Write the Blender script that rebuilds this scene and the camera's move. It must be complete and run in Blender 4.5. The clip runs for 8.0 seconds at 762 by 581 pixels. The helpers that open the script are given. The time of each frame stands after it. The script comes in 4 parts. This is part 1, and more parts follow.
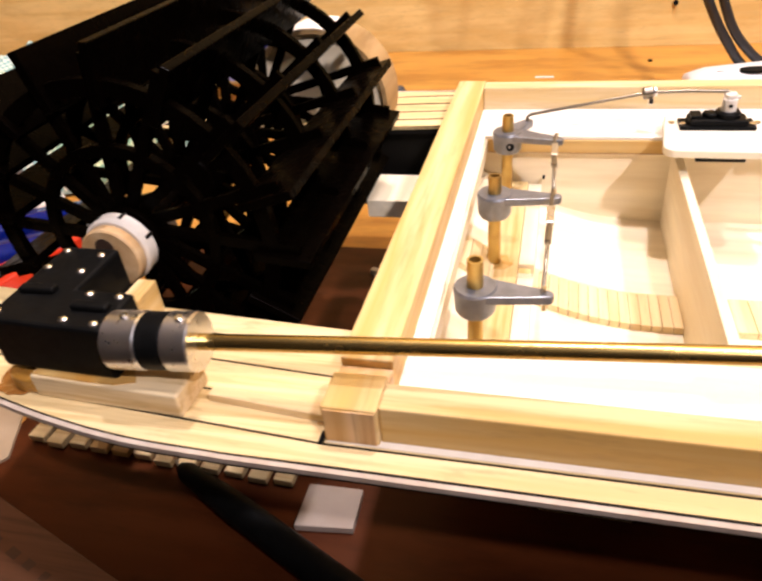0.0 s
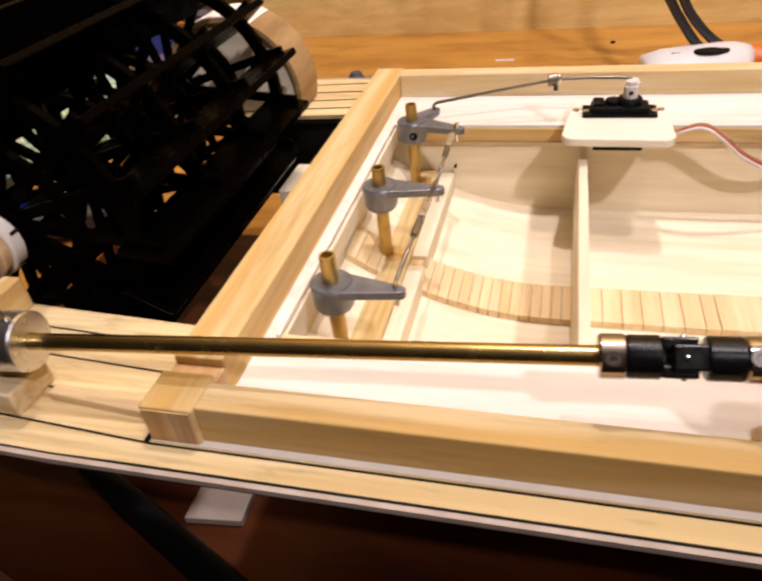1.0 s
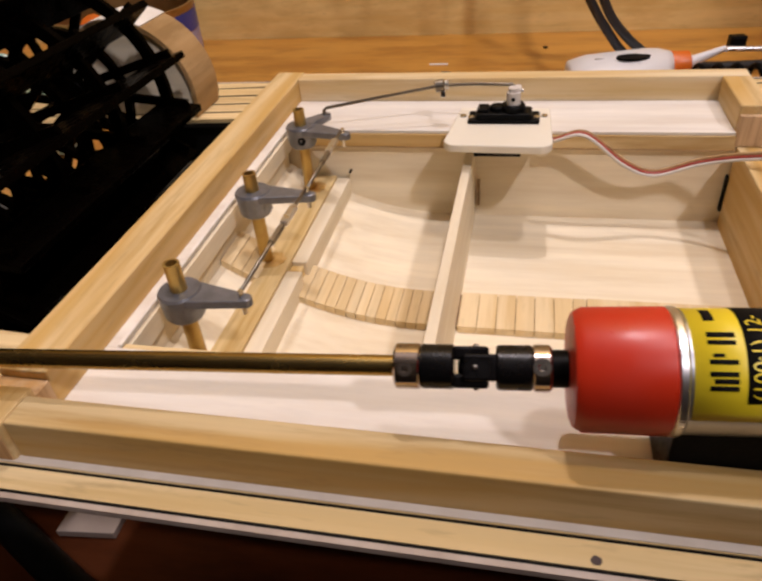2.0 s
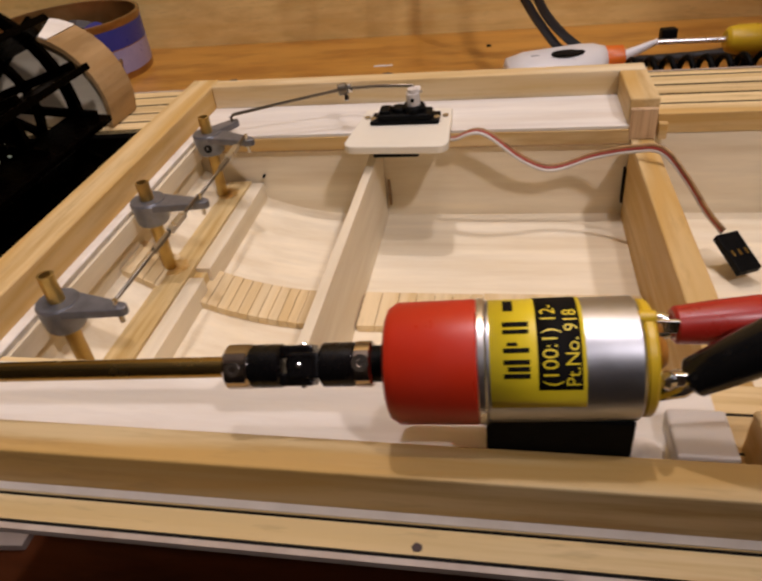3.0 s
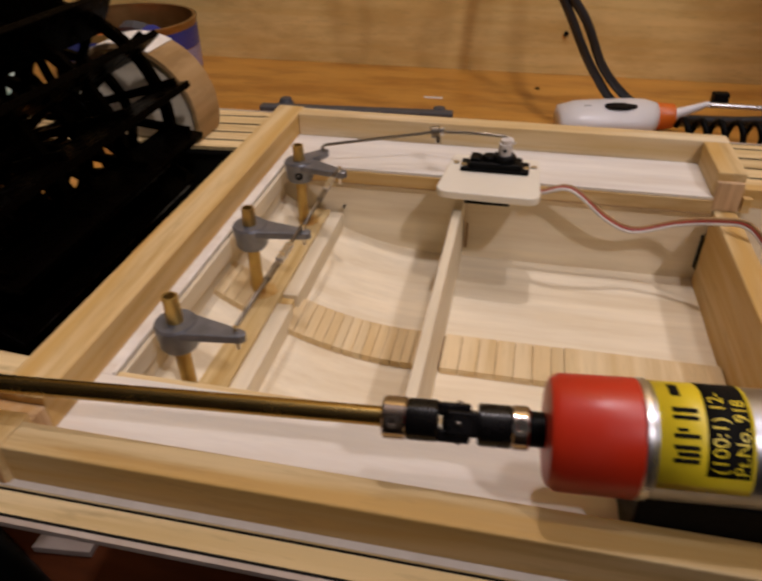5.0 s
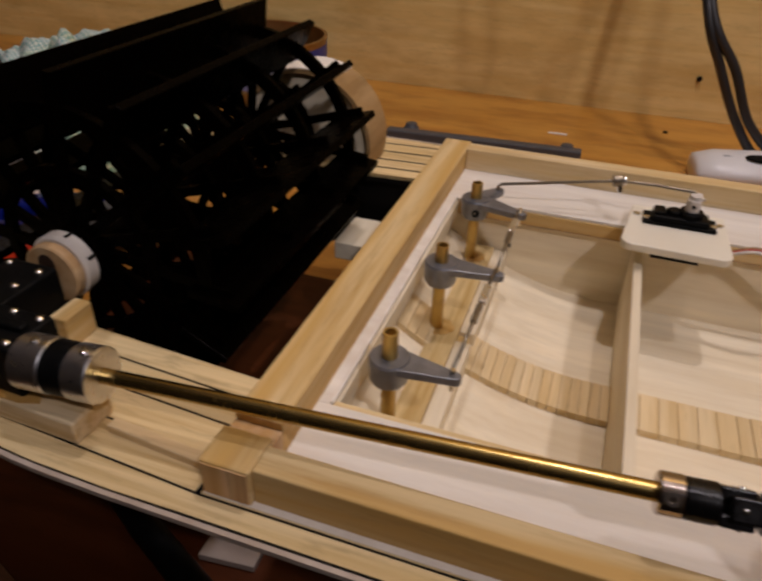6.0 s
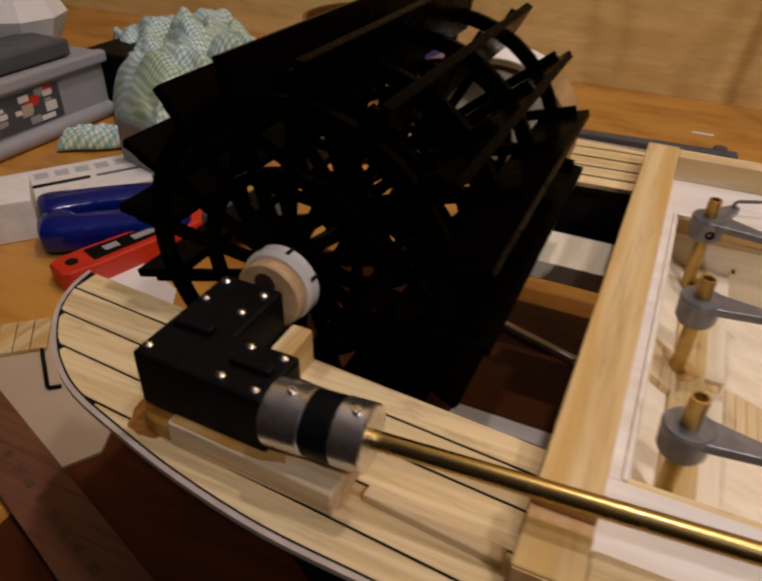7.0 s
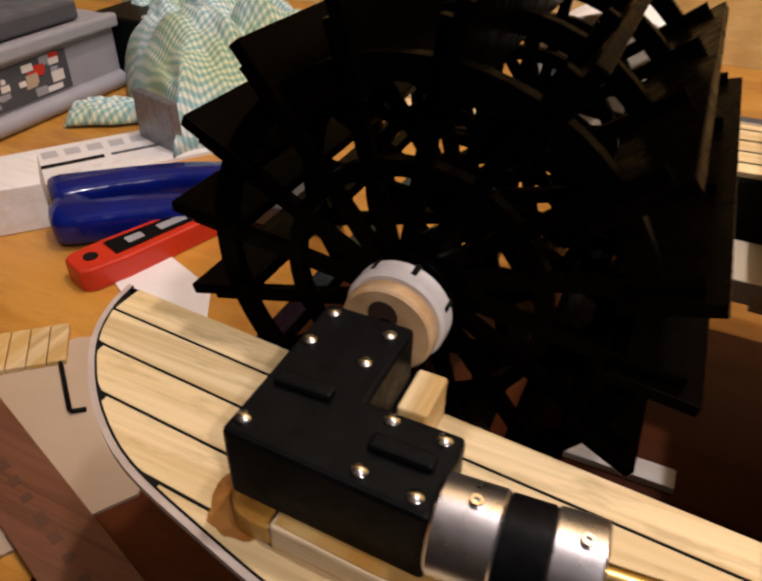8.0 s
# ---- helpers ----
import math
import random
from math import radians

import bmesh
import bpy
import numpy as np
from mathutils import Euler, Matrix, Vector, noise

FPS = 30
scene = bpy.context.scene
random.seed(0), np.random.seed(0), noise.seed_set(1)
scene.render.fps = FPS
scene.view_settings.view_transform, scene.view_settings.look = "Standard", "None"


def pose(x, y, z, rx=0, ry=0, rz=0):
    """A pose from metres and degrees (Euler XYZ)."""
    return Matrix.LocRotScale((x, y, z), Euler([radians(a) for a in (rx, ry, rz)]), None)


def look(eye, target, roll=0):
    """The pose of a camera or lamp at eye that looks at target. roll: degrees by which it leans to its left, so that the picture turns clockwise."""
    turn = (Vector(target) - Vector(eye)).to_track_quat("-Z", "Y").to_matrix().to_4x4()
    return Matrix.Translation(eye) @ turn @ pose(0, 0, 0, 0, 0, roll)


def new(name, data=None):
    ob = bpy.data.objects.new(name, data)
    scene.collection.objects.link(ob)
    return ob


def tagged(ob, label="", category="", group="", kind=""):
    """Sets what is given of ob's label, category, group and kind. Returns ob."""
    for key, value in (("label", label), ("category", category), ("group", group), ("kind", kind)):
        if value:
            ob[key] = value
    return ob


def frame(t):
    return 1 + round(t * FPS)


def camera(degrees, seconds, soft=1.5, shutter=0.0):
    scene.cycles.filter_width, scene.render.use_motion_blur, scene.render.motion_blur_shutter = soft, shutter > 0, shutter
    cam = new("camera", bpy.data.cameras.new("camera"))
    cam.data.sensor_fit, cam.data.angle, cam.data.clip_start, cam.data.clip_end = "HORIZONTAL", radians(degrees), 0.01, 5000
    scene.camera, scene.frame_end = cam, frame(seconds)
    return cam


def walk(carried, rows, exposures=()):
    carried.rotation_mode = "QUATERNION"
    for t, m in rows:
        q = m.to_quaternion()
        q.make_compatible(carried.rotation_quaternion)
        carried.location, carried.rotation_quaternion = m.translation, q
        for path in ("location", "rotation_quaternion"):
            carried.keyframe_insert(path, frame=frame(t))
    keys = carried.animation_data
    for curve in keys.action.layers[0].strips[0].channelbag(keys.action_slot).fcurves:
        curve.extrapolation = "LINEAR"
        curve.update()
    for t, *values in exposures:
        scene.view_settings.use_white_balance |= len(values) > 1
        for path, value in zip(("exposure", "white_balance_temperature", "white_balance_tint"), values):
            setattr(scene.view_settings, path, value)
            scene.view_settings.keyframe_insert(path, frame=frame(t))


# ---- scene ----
cam = camera(60.2, 8.0, soft=2.6, shutter=0.4)
PATH = [
    (0, (0.04289, -0.08902, 0.18432), (-0.00503, 0.06843, 0.07069), -6.06),
    (0.5, (0.05998, -0.08283, 0.18384), (0.01125, 0.07397, 0.06964), -6.49),
    (1, (0.07949, -0.07758, 0.18273), (0.03041, 0.07658, 0.06515), -6.95),
    (1.5, (0.09734, -0.07089, 0.18116), (0.05489, 0.08546, 0.06389), -4.78),
    (2, (0.10915, -0.06920, 0.18069), (0.06846, 0.08709, 0.06273), -5.47),
    (3.5, (0.14885, -0.06615, 0.17988), (0.11302, 0.09130, 0.06187), -7.08),
    (4, (0.15320, -0.07091, 0.18286), (0.11706, 0.08777, 0.06660), -6.64),
    (4.2, (0.14761, -0.07105, 0.18360), (0.11591, 0.08846, 0.06719), -5.04),
    (5.5, (0.08443, -0.07275, 0.19532), (0.04234, 0.08754, 0.08337), 2.10),
    (6, (0.06575, -0.07864, 0.19637), (0.01291, 0.07998, 0.08661), 1.73),
    (6.5, (0.03662, -0.07928, 0.19349), (-0.02378, 0.07590, 0.08273), 1.86),
    (7, (0.00526, -0.06804, 0.18846), (-0.06116, 0.08256, 0.07484), 1.71),
    (7.5, (-0.01963, -0.05375, 0.17853), (-0.08405, 0.09651, 0.06332), 2.72),
    (8, (-0.03750, -0.04235, 0.17198), (-0.10187, 0.10426, 0.05215), 1.77),
]
walk(cam, [(t, look(eye, target, roll)) for t, eye, target, roll in PATH],
     exposures=[(0, 0.42), (0.5, 0.03), (1, -0.25), (1.5, -0.6), (2, -0.78), (3.5, -1.08), (4.2, -1.08), (5.5, -1.42), (6, -1.44), (6.5, -1.36), (7, -1.24), (7.5, -0.88), (8, -0.47)])

# ---- world, lamps, exposure ----
world = bpy.data.worlds.new("room_glow")
scene.world = world
world.use_nodes = True
world.node_tree.nodes["Background"].inputs[0].default_value = (1.0, 0.82, 0.62, 1)
world.node_tree.nodes["Background"].inputs[1].default_value = 0.03


def bulb(name, x, y, z, size, watts, colour):
    data = bpy.data.lights.new(name, "POINT")
    data.shadow_soft_size, data.energy, data.color = size, watts, colour
    ob = new(name, data)
    ob.location = (x, y, z)
    return tagged(ob, "warm ceiling lamp bulb over the workbench", "lamp", kind="structure")


WARM = (1.0, 0.90, 0.95)
LAMP = (0.095, 0.30, 1.15)
bulb("ceiling_lamp_1", *LAMP, 0.025, 27.0, WARM)
bulb("ceiling_lamp_2", 0.34, 0.0, 1.13, 0.035, 16.0, WARM)


def cone_lamp(name, at, aim, size, watts, colour, cone, blend):
    """A spot lamp whose cone edge limits where its light falls."""
    data = bpy.data.lights.new(name, "SPOT")
    data.shadow_soft_size, data.energy, data.color = size, watts, colour
    data.spot_size, data.spot_blend = radians(cone), blend
    ob = new(name, data)
    ob.matrix_world = look(at, aim)
    return tagged(ob, "warm ceiling lamp, its cone cut to keep the boat's near side dark", "lamp", kind="structure")


# The cone is added: its edge replaces the shadow of someone at the bench.
cone_lamp("ceiling_lamp_3", (0.66, -0.58, 1.12), (-0.16, 0.51, 0.0), 0.035, 51.0, WARM, 30.0, 0.25)


# ---- materials ----
def material(name, colour, rough=0.5, metal=0.0, spec=0.5):
    m = bpy.data.materials.new(name)
    m.use_nodes = True
    b = m.node_tree.nodes["Principled BSDF"]
    b.inputs["Base Color"].default_value = (*colour, 1)
    b.inputs["Roughness"].default_value = rough
    b.inputs["Metallic"].default_value = metal
    b.inputs["Specular IOR Level"].default_value = spec
    return m


def nodes_of(m):
    return m.node_tree.nodes, m.node_tree.links, m.node_tree.nodes["Principled BSDF"]


def coords(m, scale, shift=0.0):
    """Object coordinates, stretched, shifted for each object by its own random number."""
    n, l, _ = nodes_of(m)
    tex, mp = n.new("ShaderNodeTexCoord"), n.new("ShaderNodeMapping")
    mp.inputs["Scale"].default_value = scale
    l.new(tex.outputs["Object"], mp.inputs["Vector"])
    if shift:
        info, mul = n.new("ShaderNodeObjectInfo"), n.new("ShaderNodeVectorMath")
        mul.operation = "SCALE"
        mul.inputs[0].default_value = (1.0, 0.7, 0.45)
        sc = n.new("ShaderNodeMath")
        sc.operation = "MULTIPLY"
        sc.inputs[1].default_value = shift
        l.new(info.outputs["Random"], sc.inputs[0])
        l.new(sc.outputs[0], mul.inputs["Scale"])
        l.new(mul.outputs["Vector"], mp.inputs["Location"])
    return mp.outputs["Vector"]


def noise_tex(m, vec, scale, detail=4.0, rough=0.55):
    n, l, _ = nodes_of(m)
    t = n.new("ShaderNodeTexNoise")
    t.inputs["Scale"].default_value, t.inputs["Detail"].default_value, t.inputs["Roughness"].default_value = scale, detail, rough
    l.new(vec, t.inputs["Vector"])
    return t.outputs["Fac"]


def ramp(m, fac, stops):
    n, l, _ = nodes_of(m)
    r = n.new("ShaderNodeValToRGB")
    e = r.color_ramp.elements
    while len(e) < len(stops):
        e.new(0.5)
    for item, (p, c) in zip(e, stops):
        item.position, item.color = p, (*c, 1)
    l.new(fac, r.inputs["Fac"])
    return r.outputs["Color"]


def mix(m, fac, a, b, how="MIX"):
    n, l, _ = nodes_of(m)
    x = n.new("ShaderNodeMix")
    x.data_type, x.blend_type = "RGBA", how
    for sock, v in ((x.inputs["Factor"], fac), (x.inputs["A"], a), (x.inputs["B"], b)):
        if isinstance(v, (int, float)):
            sock.default_value = v
        elif isinstance(v, tuple):
            sock.default_value = (*v, 1)
        else:
            l.new(v, sock)
    return x.outputs["Result"]


def bump(m, fac, strength, dist):
    n, l, b = nodes_of(m)
    x = n.new("ShaderNodeBump")
    x.inputs["Strength"].default_value, x.inputs["Distance"].default_value = strength, dist
    l.new(fac, x.inputs["Height"])
    l.new(x.outputs["Normal"], b.inputs["Normal"])


def wood(name, light, dark, along="x", rough=0.55, fine=1.0, vary=0.12, stain=None, spec=0.3, bands=0.35, flecks=0.25):
    """Straight-grained wood: long fibres along one axis, broad tone changes, a little relief."""
    m = material(name, light, rough, spec=spec)
    n, l, b = nodes_of(m)
    long_, cross = 14.0, 420.0 * fine
    sc = {"x": (long_, cross, cross), "y": (cross, long_, cross), "z": (cross, cross, long_)}[along]
    v = coords(m, sc, 40.0)
    grain = noise_tex(m, v, 1.0, 5.0, 0.6)
    wide = {"x": (5, 90, 90), "y": (90, 5, 90), "z": (90, 90, 5)}[along]
    v2 = coords(m, wide, 30.0)
    tone = noise_tex(m, v2, 1.0, 2.0)
    c = ramp(m, grain, [(0.36, dark), (0.52, light), (0.68, tuple(min(1, k * 1.1) for k in light))])
    streak = (light[0] * 0.85, light[1] * 0.70, light[2] * 0.42)
    c = mix(m, ramp(m, tone, [(0.45, (0, 0, 0)), (0.58, (bands, bands, bands)), (0.72, (bands * 0.3,) * 3)]), c, streak, "MIX") if not stain else \
        mix(m, ramp(m, tone, [(0.5, (0, 0, 0)), (0.72, (0.8, 0.8, 0.8))]), c, stain, "MIX")
    speck = {"x": (60, 330, 330), "y": (330, 60, 330), "z": (330, 330, 60)}[along]
    dots = noise_tex(m, coords(m, speck, 20.0), 1.0, 3.0, 0.7)
    c = mix(m, ramp(m, dots, [(0.56, (0, 0, 0)), (0.72, (flecks,) * 3)]), c, tuple(k * 0.62 for k in dark), "MIX")
    if vary:
        info = n.new("ShaderNodeObjectInfo")
        hsv = n.new("ShaderNodeHueSaturation")
        rng = n.new("ShaderNodeMapRange")
        rng.inputs["To Min"].default_value, rng.inputs["To Max"].default_value = 1 - vary, 1 + vary * 0.5
        l.new(info.outputs["Random"], rng.inputs["Value"])
        l.new(rng.outputs["Result"], hsv.inputs["Value"])
        l.new(c, hsv.inputs["Color"])
        c = hsv.outputs["Color"]
    l.new(c, b.inputs["Base Color"])
    bump(m, grain, 0.25, 0.0002)
    return m


def mottled(name, a, b_, scale, rough=0.5, metal=0.0, relief=0.1, spec=0.5):
    m = material(name, a, rough, metal, spec)
    n, l, b = nodes_of(m)
    v = coords(m, (1, 1, 1), 3.0)
    f = noise_tex(m, v, scale, 5.0)
    l.new(ramp(m, f, [(0.3, a), (0.7, b_)]), b.inputs["Base Color"])
    rr = ramp(m, noise_tex(m, v, scale * 2.3), [(0.3, (max(0, rough - (0.03 if metal > 0.5 else 0.1)),) * 3), (0.75, (min(1, rough + (0.04 if metal > 0.5 else 0.15)),) * 3)])
    l.new(rr, b.inputs["Roughness"])
    if relief:
        bump(m, noise_tex(m, v, scale * 6), relief, 0.0003)
    return m


PLANK = wood("plank_wood", (0.76, 0.585, 0.31), (0.62, 0.44, 0.20), "x", flecks=0.5, stain=(0.66, 0.47, 0.20))
BEAM_X = wood("spruce_along", (0.72, 0.54, 0.275), (0.52, 0.33, 0.12), "x", fine=0.42, bands=1.0)
BEAM_Y = wood("spruce_across", (0.72, 0.54, 0.275), (0.52, 0.33, 0.12), "y", fine=0.42, bands=1.0)
# Paler spruce puts the light on the far coaming's inner face into its colour.
BEAM_LIT = wood("lit_spruce", (0.78, 0.64, 0.41), (0.64, 0.47, 0.25), "x", fine=0.42, bands=0.7)
END_GRAIN = wood("end_grain", (0.64, 0.44, 0.25), (0.42, 0.25, 0.12), "z", fine=1.1, bands=0.9)
# White scrap's colour is darkened for the shade under the deck.
SCRAP = mottled("shade_toned_foam", (0.46, 0.38, 0.32), (0.38, 0.30, 0.25), 60, 0.7)
PLY_X = wood("birch_ply", (0.83, 0.735, 0.55), (0.76, 0.65, 0.46), "x", fine=0.35, vary=0.05, bands=0.1, flecks=0.07)
PLY_Y = wood("birch_ply_cross", (0.83, 0.735, 0.55), (0.76, 0.65, 0.46), "y", fine=0.35, vary=0.05, bands=0.1, flecks=0.07)
WHITE_DECK = wood("pale_sanded_ply", (0.77, 0.73, 0.66), (0.70, 0.645, 0.57), "x", fine=0.3, vary=0.0, bands=0.1, flecks=0.12)
CAULK = material("black_caulking", (0.008, 0.007, 0.006), 0.7, spec=0.08)
DARK_PLY_EDGE = wood("ply_edge", (0.40, 0.26, 0.13), (0.20, 0.12, 0.06), "x")
WHITE_TRIM = mottled("white_trim", (0.78, 0.72, 0.64), (0.66, 0.60, 0.52), 120, 0.5)
EDGE_STRIP = mottled("bare_ply_edge_strip", (0.52, 0.44, 0.37), (0.38, 0.30, 0.24), 120, 0.5)
BLACK_PAINT = mottled("black_paint", (0.004, 0.0035, 0.003), (0.006, 0.005, 0.004), 60, 0.5, relief=0.15, spec=0.1)
BLACK_WHEEL = mottled("black_wheel_paint", (0.0009, 0.0005, 0.0003), (0.0016, 0.0009, 0.0005), 90, 0.24, relief=0.05, spec=0.012)
BLACK_ABS = mottled("black_plastic", (0.003, 0.003, 0.003), (0.005, 0.005, 0.005), 260, 0.4, relief=0.25, spec=0.06)
STEEL = mottled("brushed_steel", (0.80, 0.79, 0.80), (0.72, 0.71, 0.72), 160, 0.29, 1.0, 0.03)
CAN_STEEL = mottled("satin_motor_can", (0.56, 0.57, 0.60), (0.48, 0.49, 0.52), 160, 0.36, 1.0, 0.03)
CHROME = material("bright_screw_metal", (0.75, 0.73, 0.70), 0.15, 1.0)
SLEEVE = mottled("dark_bronze_sleeve", (0.50, 0.44, 0.40), (0.42, 0.36, 0.32), 120, 0.12, 1.0, 0.02)
BLACK_GLOSS = mottled("polished_black_plastic", (0.003, 0.003, 0.003), (0.005, 0.004, 0.004), 90, 0.24, relief=0.03, spec=0.22)
BRASS = mottled("brass_rod", (0.46, 0.33, 0.12), (0.41, 0.29, 0.10), 60, 0.26, 1.0, 0.02)
BRASS_DULL = mottled("dull_brass_tube", (0.58, 0.41, 0.13), (0.42, 0.27, 0.09), 150, 0.38, 0.9, 0.1)
GREY_CAST = mottled("grey_cast_alloy", (0.24, 0.245, 0.27), (0.15, 0.155, 0.17), 200, 0.34, 0.55, 0.3)
RED_PLASTIC = mottled("red_moulded_cap", (0.56, 0.030, 0.008), (0.47, 0.022, 0.006), 50, 0.36, relief=0.06)
YELLOW = mottled("yellow_label", (0.80, 0.62, 0.02), (0.74, 0.56, 0.02), 60, 0.4, relief=0.03)
WHITE_NYLON = mottled("white_nylon", (0.72, 0.68, 0.62), (0.6, 0.55, 0.5), 80, 0.45)
IVORY = mottled("ivory_plasticard", (0.82, 0.77, 0.64), (0.78, 0.72, 0.58), 40, 0.45, relief=0.03)
SLAT = wood("slat_wood", (0.75, 0.60, 0.36), (0.66, 0.50, 0.27), "y", fine=0.6, vary=0.06)
DARK_MARK = material("worn_dark_print", (0.05, 0.025, 0.018), 0.6)
GLUE = mottled("amber_glue", (0.20, 0.065, 0.012), (0.36, 0.16, 0.035), 150, 0.22, relief=0.3)
AMBER_WOOD = mottled("glue_soaked_wood", (0.52, 0.28, 0.05), (0.30, 0.12, 0.02), 110, 0.28, relief=0.15)
BAR = wood("stained_bar", (0.72, 0.54, 0.26), (0.56, 0.37, 0.13), "y", fine=0.6, stain=(0.56, 0.33, 0.09))
DARK_WIRE = mottled("dark_steel_wire", (0.22, 0.19, 0.15), (0.30, 0.26, 0.20), 150, 0.35, 0.9, 0.05)
STAINED = wood("glue_stained_pine", (0.66, 0.50, 0.27), (0.5, 0.33, 0.15), "x", stain=(0.42, 0.20, 0.04))
PALE_PINE = wood("pale_pine_block", (0.76, 0.60, 0.37), (0.62, 0.44, 0.22), "x", flecks=0.4)
WASHER = mottled("stained_washer_wood", (0.62, 0.44, 0.25), (0.40, 0.22, 0.08), 140, 0.5, relief=0.1)
BORE = material("dark_bored_wood", (0.035, 0.015, 0.008), 0.7)
FAINT_PRINT = material("faint_grey_print", (0.46, 0.44, 0.42), 0.6)
RULER_PRINT = material("faint_ruler_print", (0.10, 0.042, 0.022), 0.5)
GLUE_THIN = mottled("thin_amber_glue", (0.48, 0.24, 0.05), (0.64, 0.43, 0.16), 90, 0.3, relief=0.15)
YELLOW_PLASTIC = mottled("yellow_plastic", (0.72, 0.48, 0.02), (0.66, 0.42, 0.02), 80, 0.35, relief=0.03)
AMBER = mottled("amber_ceramic", (0.42, 0.18, 0.03), (0.36, 0.14, 0.02), 120, 0.4)
RED_BOOT = mottled("red_vinyl", (0.42, 0.02, 0.012), (0.36, 0.018, 0.01), 90, 0.3, relief=0.05)
PINK_CORE = mottled("faded_red_insulation", (0.42, 0.07, 0.045), (0.36, 0.055, 0.035), 90, 0.45)
BLUE_GRIP = mottled("blue_dipped_grip", (0.003, 0.010, 0.15), (0.002, 0.007, 0.10), 60, 0.13, relief=0.02)
GREY_CASE = mottled("grey_plastic_case", (0.34, 0.33, 0.34), (0.29, 0.28, 0.29), 30, 0.45, relief=0.05)
CABLE_BLACK = mottled("dark_cable_sheath", (0.028, 0.026, 0.026), (0.02, 0.019, 0.019), 40, 0.45)
DARK_GREY = mottled("dark_grey_plastic", (0.075, 0.075, 0.08), (0.06, 0.06, 0.065), 40, 0.5)
PAPER = mottled("white_paper", (0.78, 0.74, 0.68), (0.70, 0.66, 0.60), 30, 0.6, relief=0.05)
CARD = mottled("tan_cardboard", (0.48, 0.36, 0.24), (0.42, 0.31, 0.20), 25, 0.6, relief=0.1)
WHITE_BOTTLE = mottled("white_bottle", (0.78, 0.76, 0.74), (0.72, 0.70, 0.68), 30, 0.35, relief=0.02)
ORANGE = mottled("orange_plastic", (0.75, 0.16, 0.012), (0.68, 0.14, 0.01), 40, 0.4, relief=0.02)
BLUE_LABEL = mottled("blue_print", (0.02, 0.03, 0.22), (0.03, 0.04, 0.28), 40, 0.35)
LILAC = mottled("lilac_print", (0.28, 0.25, 0.42), (0.34, 0.30, 0.46), 60, 0.35)
TIN_METAL = mottled("gilt_tin", (0.45, 0.27, 0.10), (0.32, 0.18, 0.06), 60, 0.35, 0.8)
RULER_WOOD = wood("red_brown_ruler", (0.17, 0.072, 0.038), (0.12, 0.05, 0.026), "x", rough=0.35)
TAN_PLY = wood("tan_bent_ply", (0.46, 0.30, 0.14), (0.30, 0.18, 0.07), "y", fine=0.25)
TABLE_WOOD = wood("varnished_bench", (0.54, 0.26, 0.046), (0.36, 0.15, 0.024), "x", rough=0.3, fine=0.12, vary=0.0, spec=0.5)
WALL_PLY = wood("wall_ply", (0.82, 0.59, 0.235), (0.70, 0.47, 0.17), "x", rough=0.5, fine=0.1, vary=0.0)

BLACK_BOOT = mottled("black_vinyl", (0.005, 0.005, 0.005), (0.008, 0.008, 0.008), 150, 0.17, relief=0.1)


def checked(name):
    """Small woven checks in green, blue and white."""
    m = material(name, (0.6, 0.62, 0.55), 0.85, spec=0.15)
    n, l, b = nodes_of(m)
    v = coords(m, (1, 1, 1))
    cols = []
    for turn, tint in ((0.0, (0.44, 0.62, 0.66)), (radians(90), (0.54, 0.68, 0.64))):
        mp = n.new("ShaderNodeMapping")
        mp.inputs["Rotation"].default_value = (0, 0, turn + 0.5)
        l.new(v, mp.inputs["Vector"])
        w = n.new("ShaderNodeTexWave")
        w.inputs["Scale"].default_value, w.inputs["Distortion"].default_value = 88.0, 0.6
        l.new(mp.outputs["Vector"], w.inputs["Vector"])
        cols.append(ramp(m, w.outputs["Fac"], [(0.35, tint), (0.65, (0.88, 0.88, 0.84))]))
    c = mix(m, 1.0, cols[0], cols[1], "MULTIPLY")
    patch = noise_tex(m, v, 14.0, 3.0)
    c = mix(m, ramp(m, patch, [(0.42, (0, 0, 0)), (0.62, (0.75, 0.75, 0.75))]), c, mix(m, 1.0, c, (0.75, 0.72, 0.35), "MULTIPLY"))
    l.new(c, b.inputs["Base Color"])
    bump(m, noise_tex(m, v, 900.0), 0.3, 0.0006)
    return m


CHECK = checked("checked_cotton")


BOARD = wood("dark_red_board", (0.085, 0.022, 0.006), (0.045, 0.011, 0.003), "x", rough=0.42, fine=0.12, vary=0.0, spec=0.12)
# Unseen floor, ceiling and walls: tones set by how much light they bounce.
FLOOR_WOOD = wood("dark_floor_boards", (0.075, 0.04, 0.02), (0.045, 0.024, 0.012), "x", rough=0.5, fine=0.1, vary=0.0)
CEILING_BOUNCE = mottled("unseen_ceiling_grey", (0.30, 0.27, 0.24), (0.36, 0.33, 0.30), 3, 0.8)
DULL = mottled("unseen_wall_dark", (0.035, 0.028, 0.022), (0.05, 0.042, 0.034), 3, 0.8)


# ---- mesh helpers (millimetres) ----
MM = 0.001
ORIGIN = {}


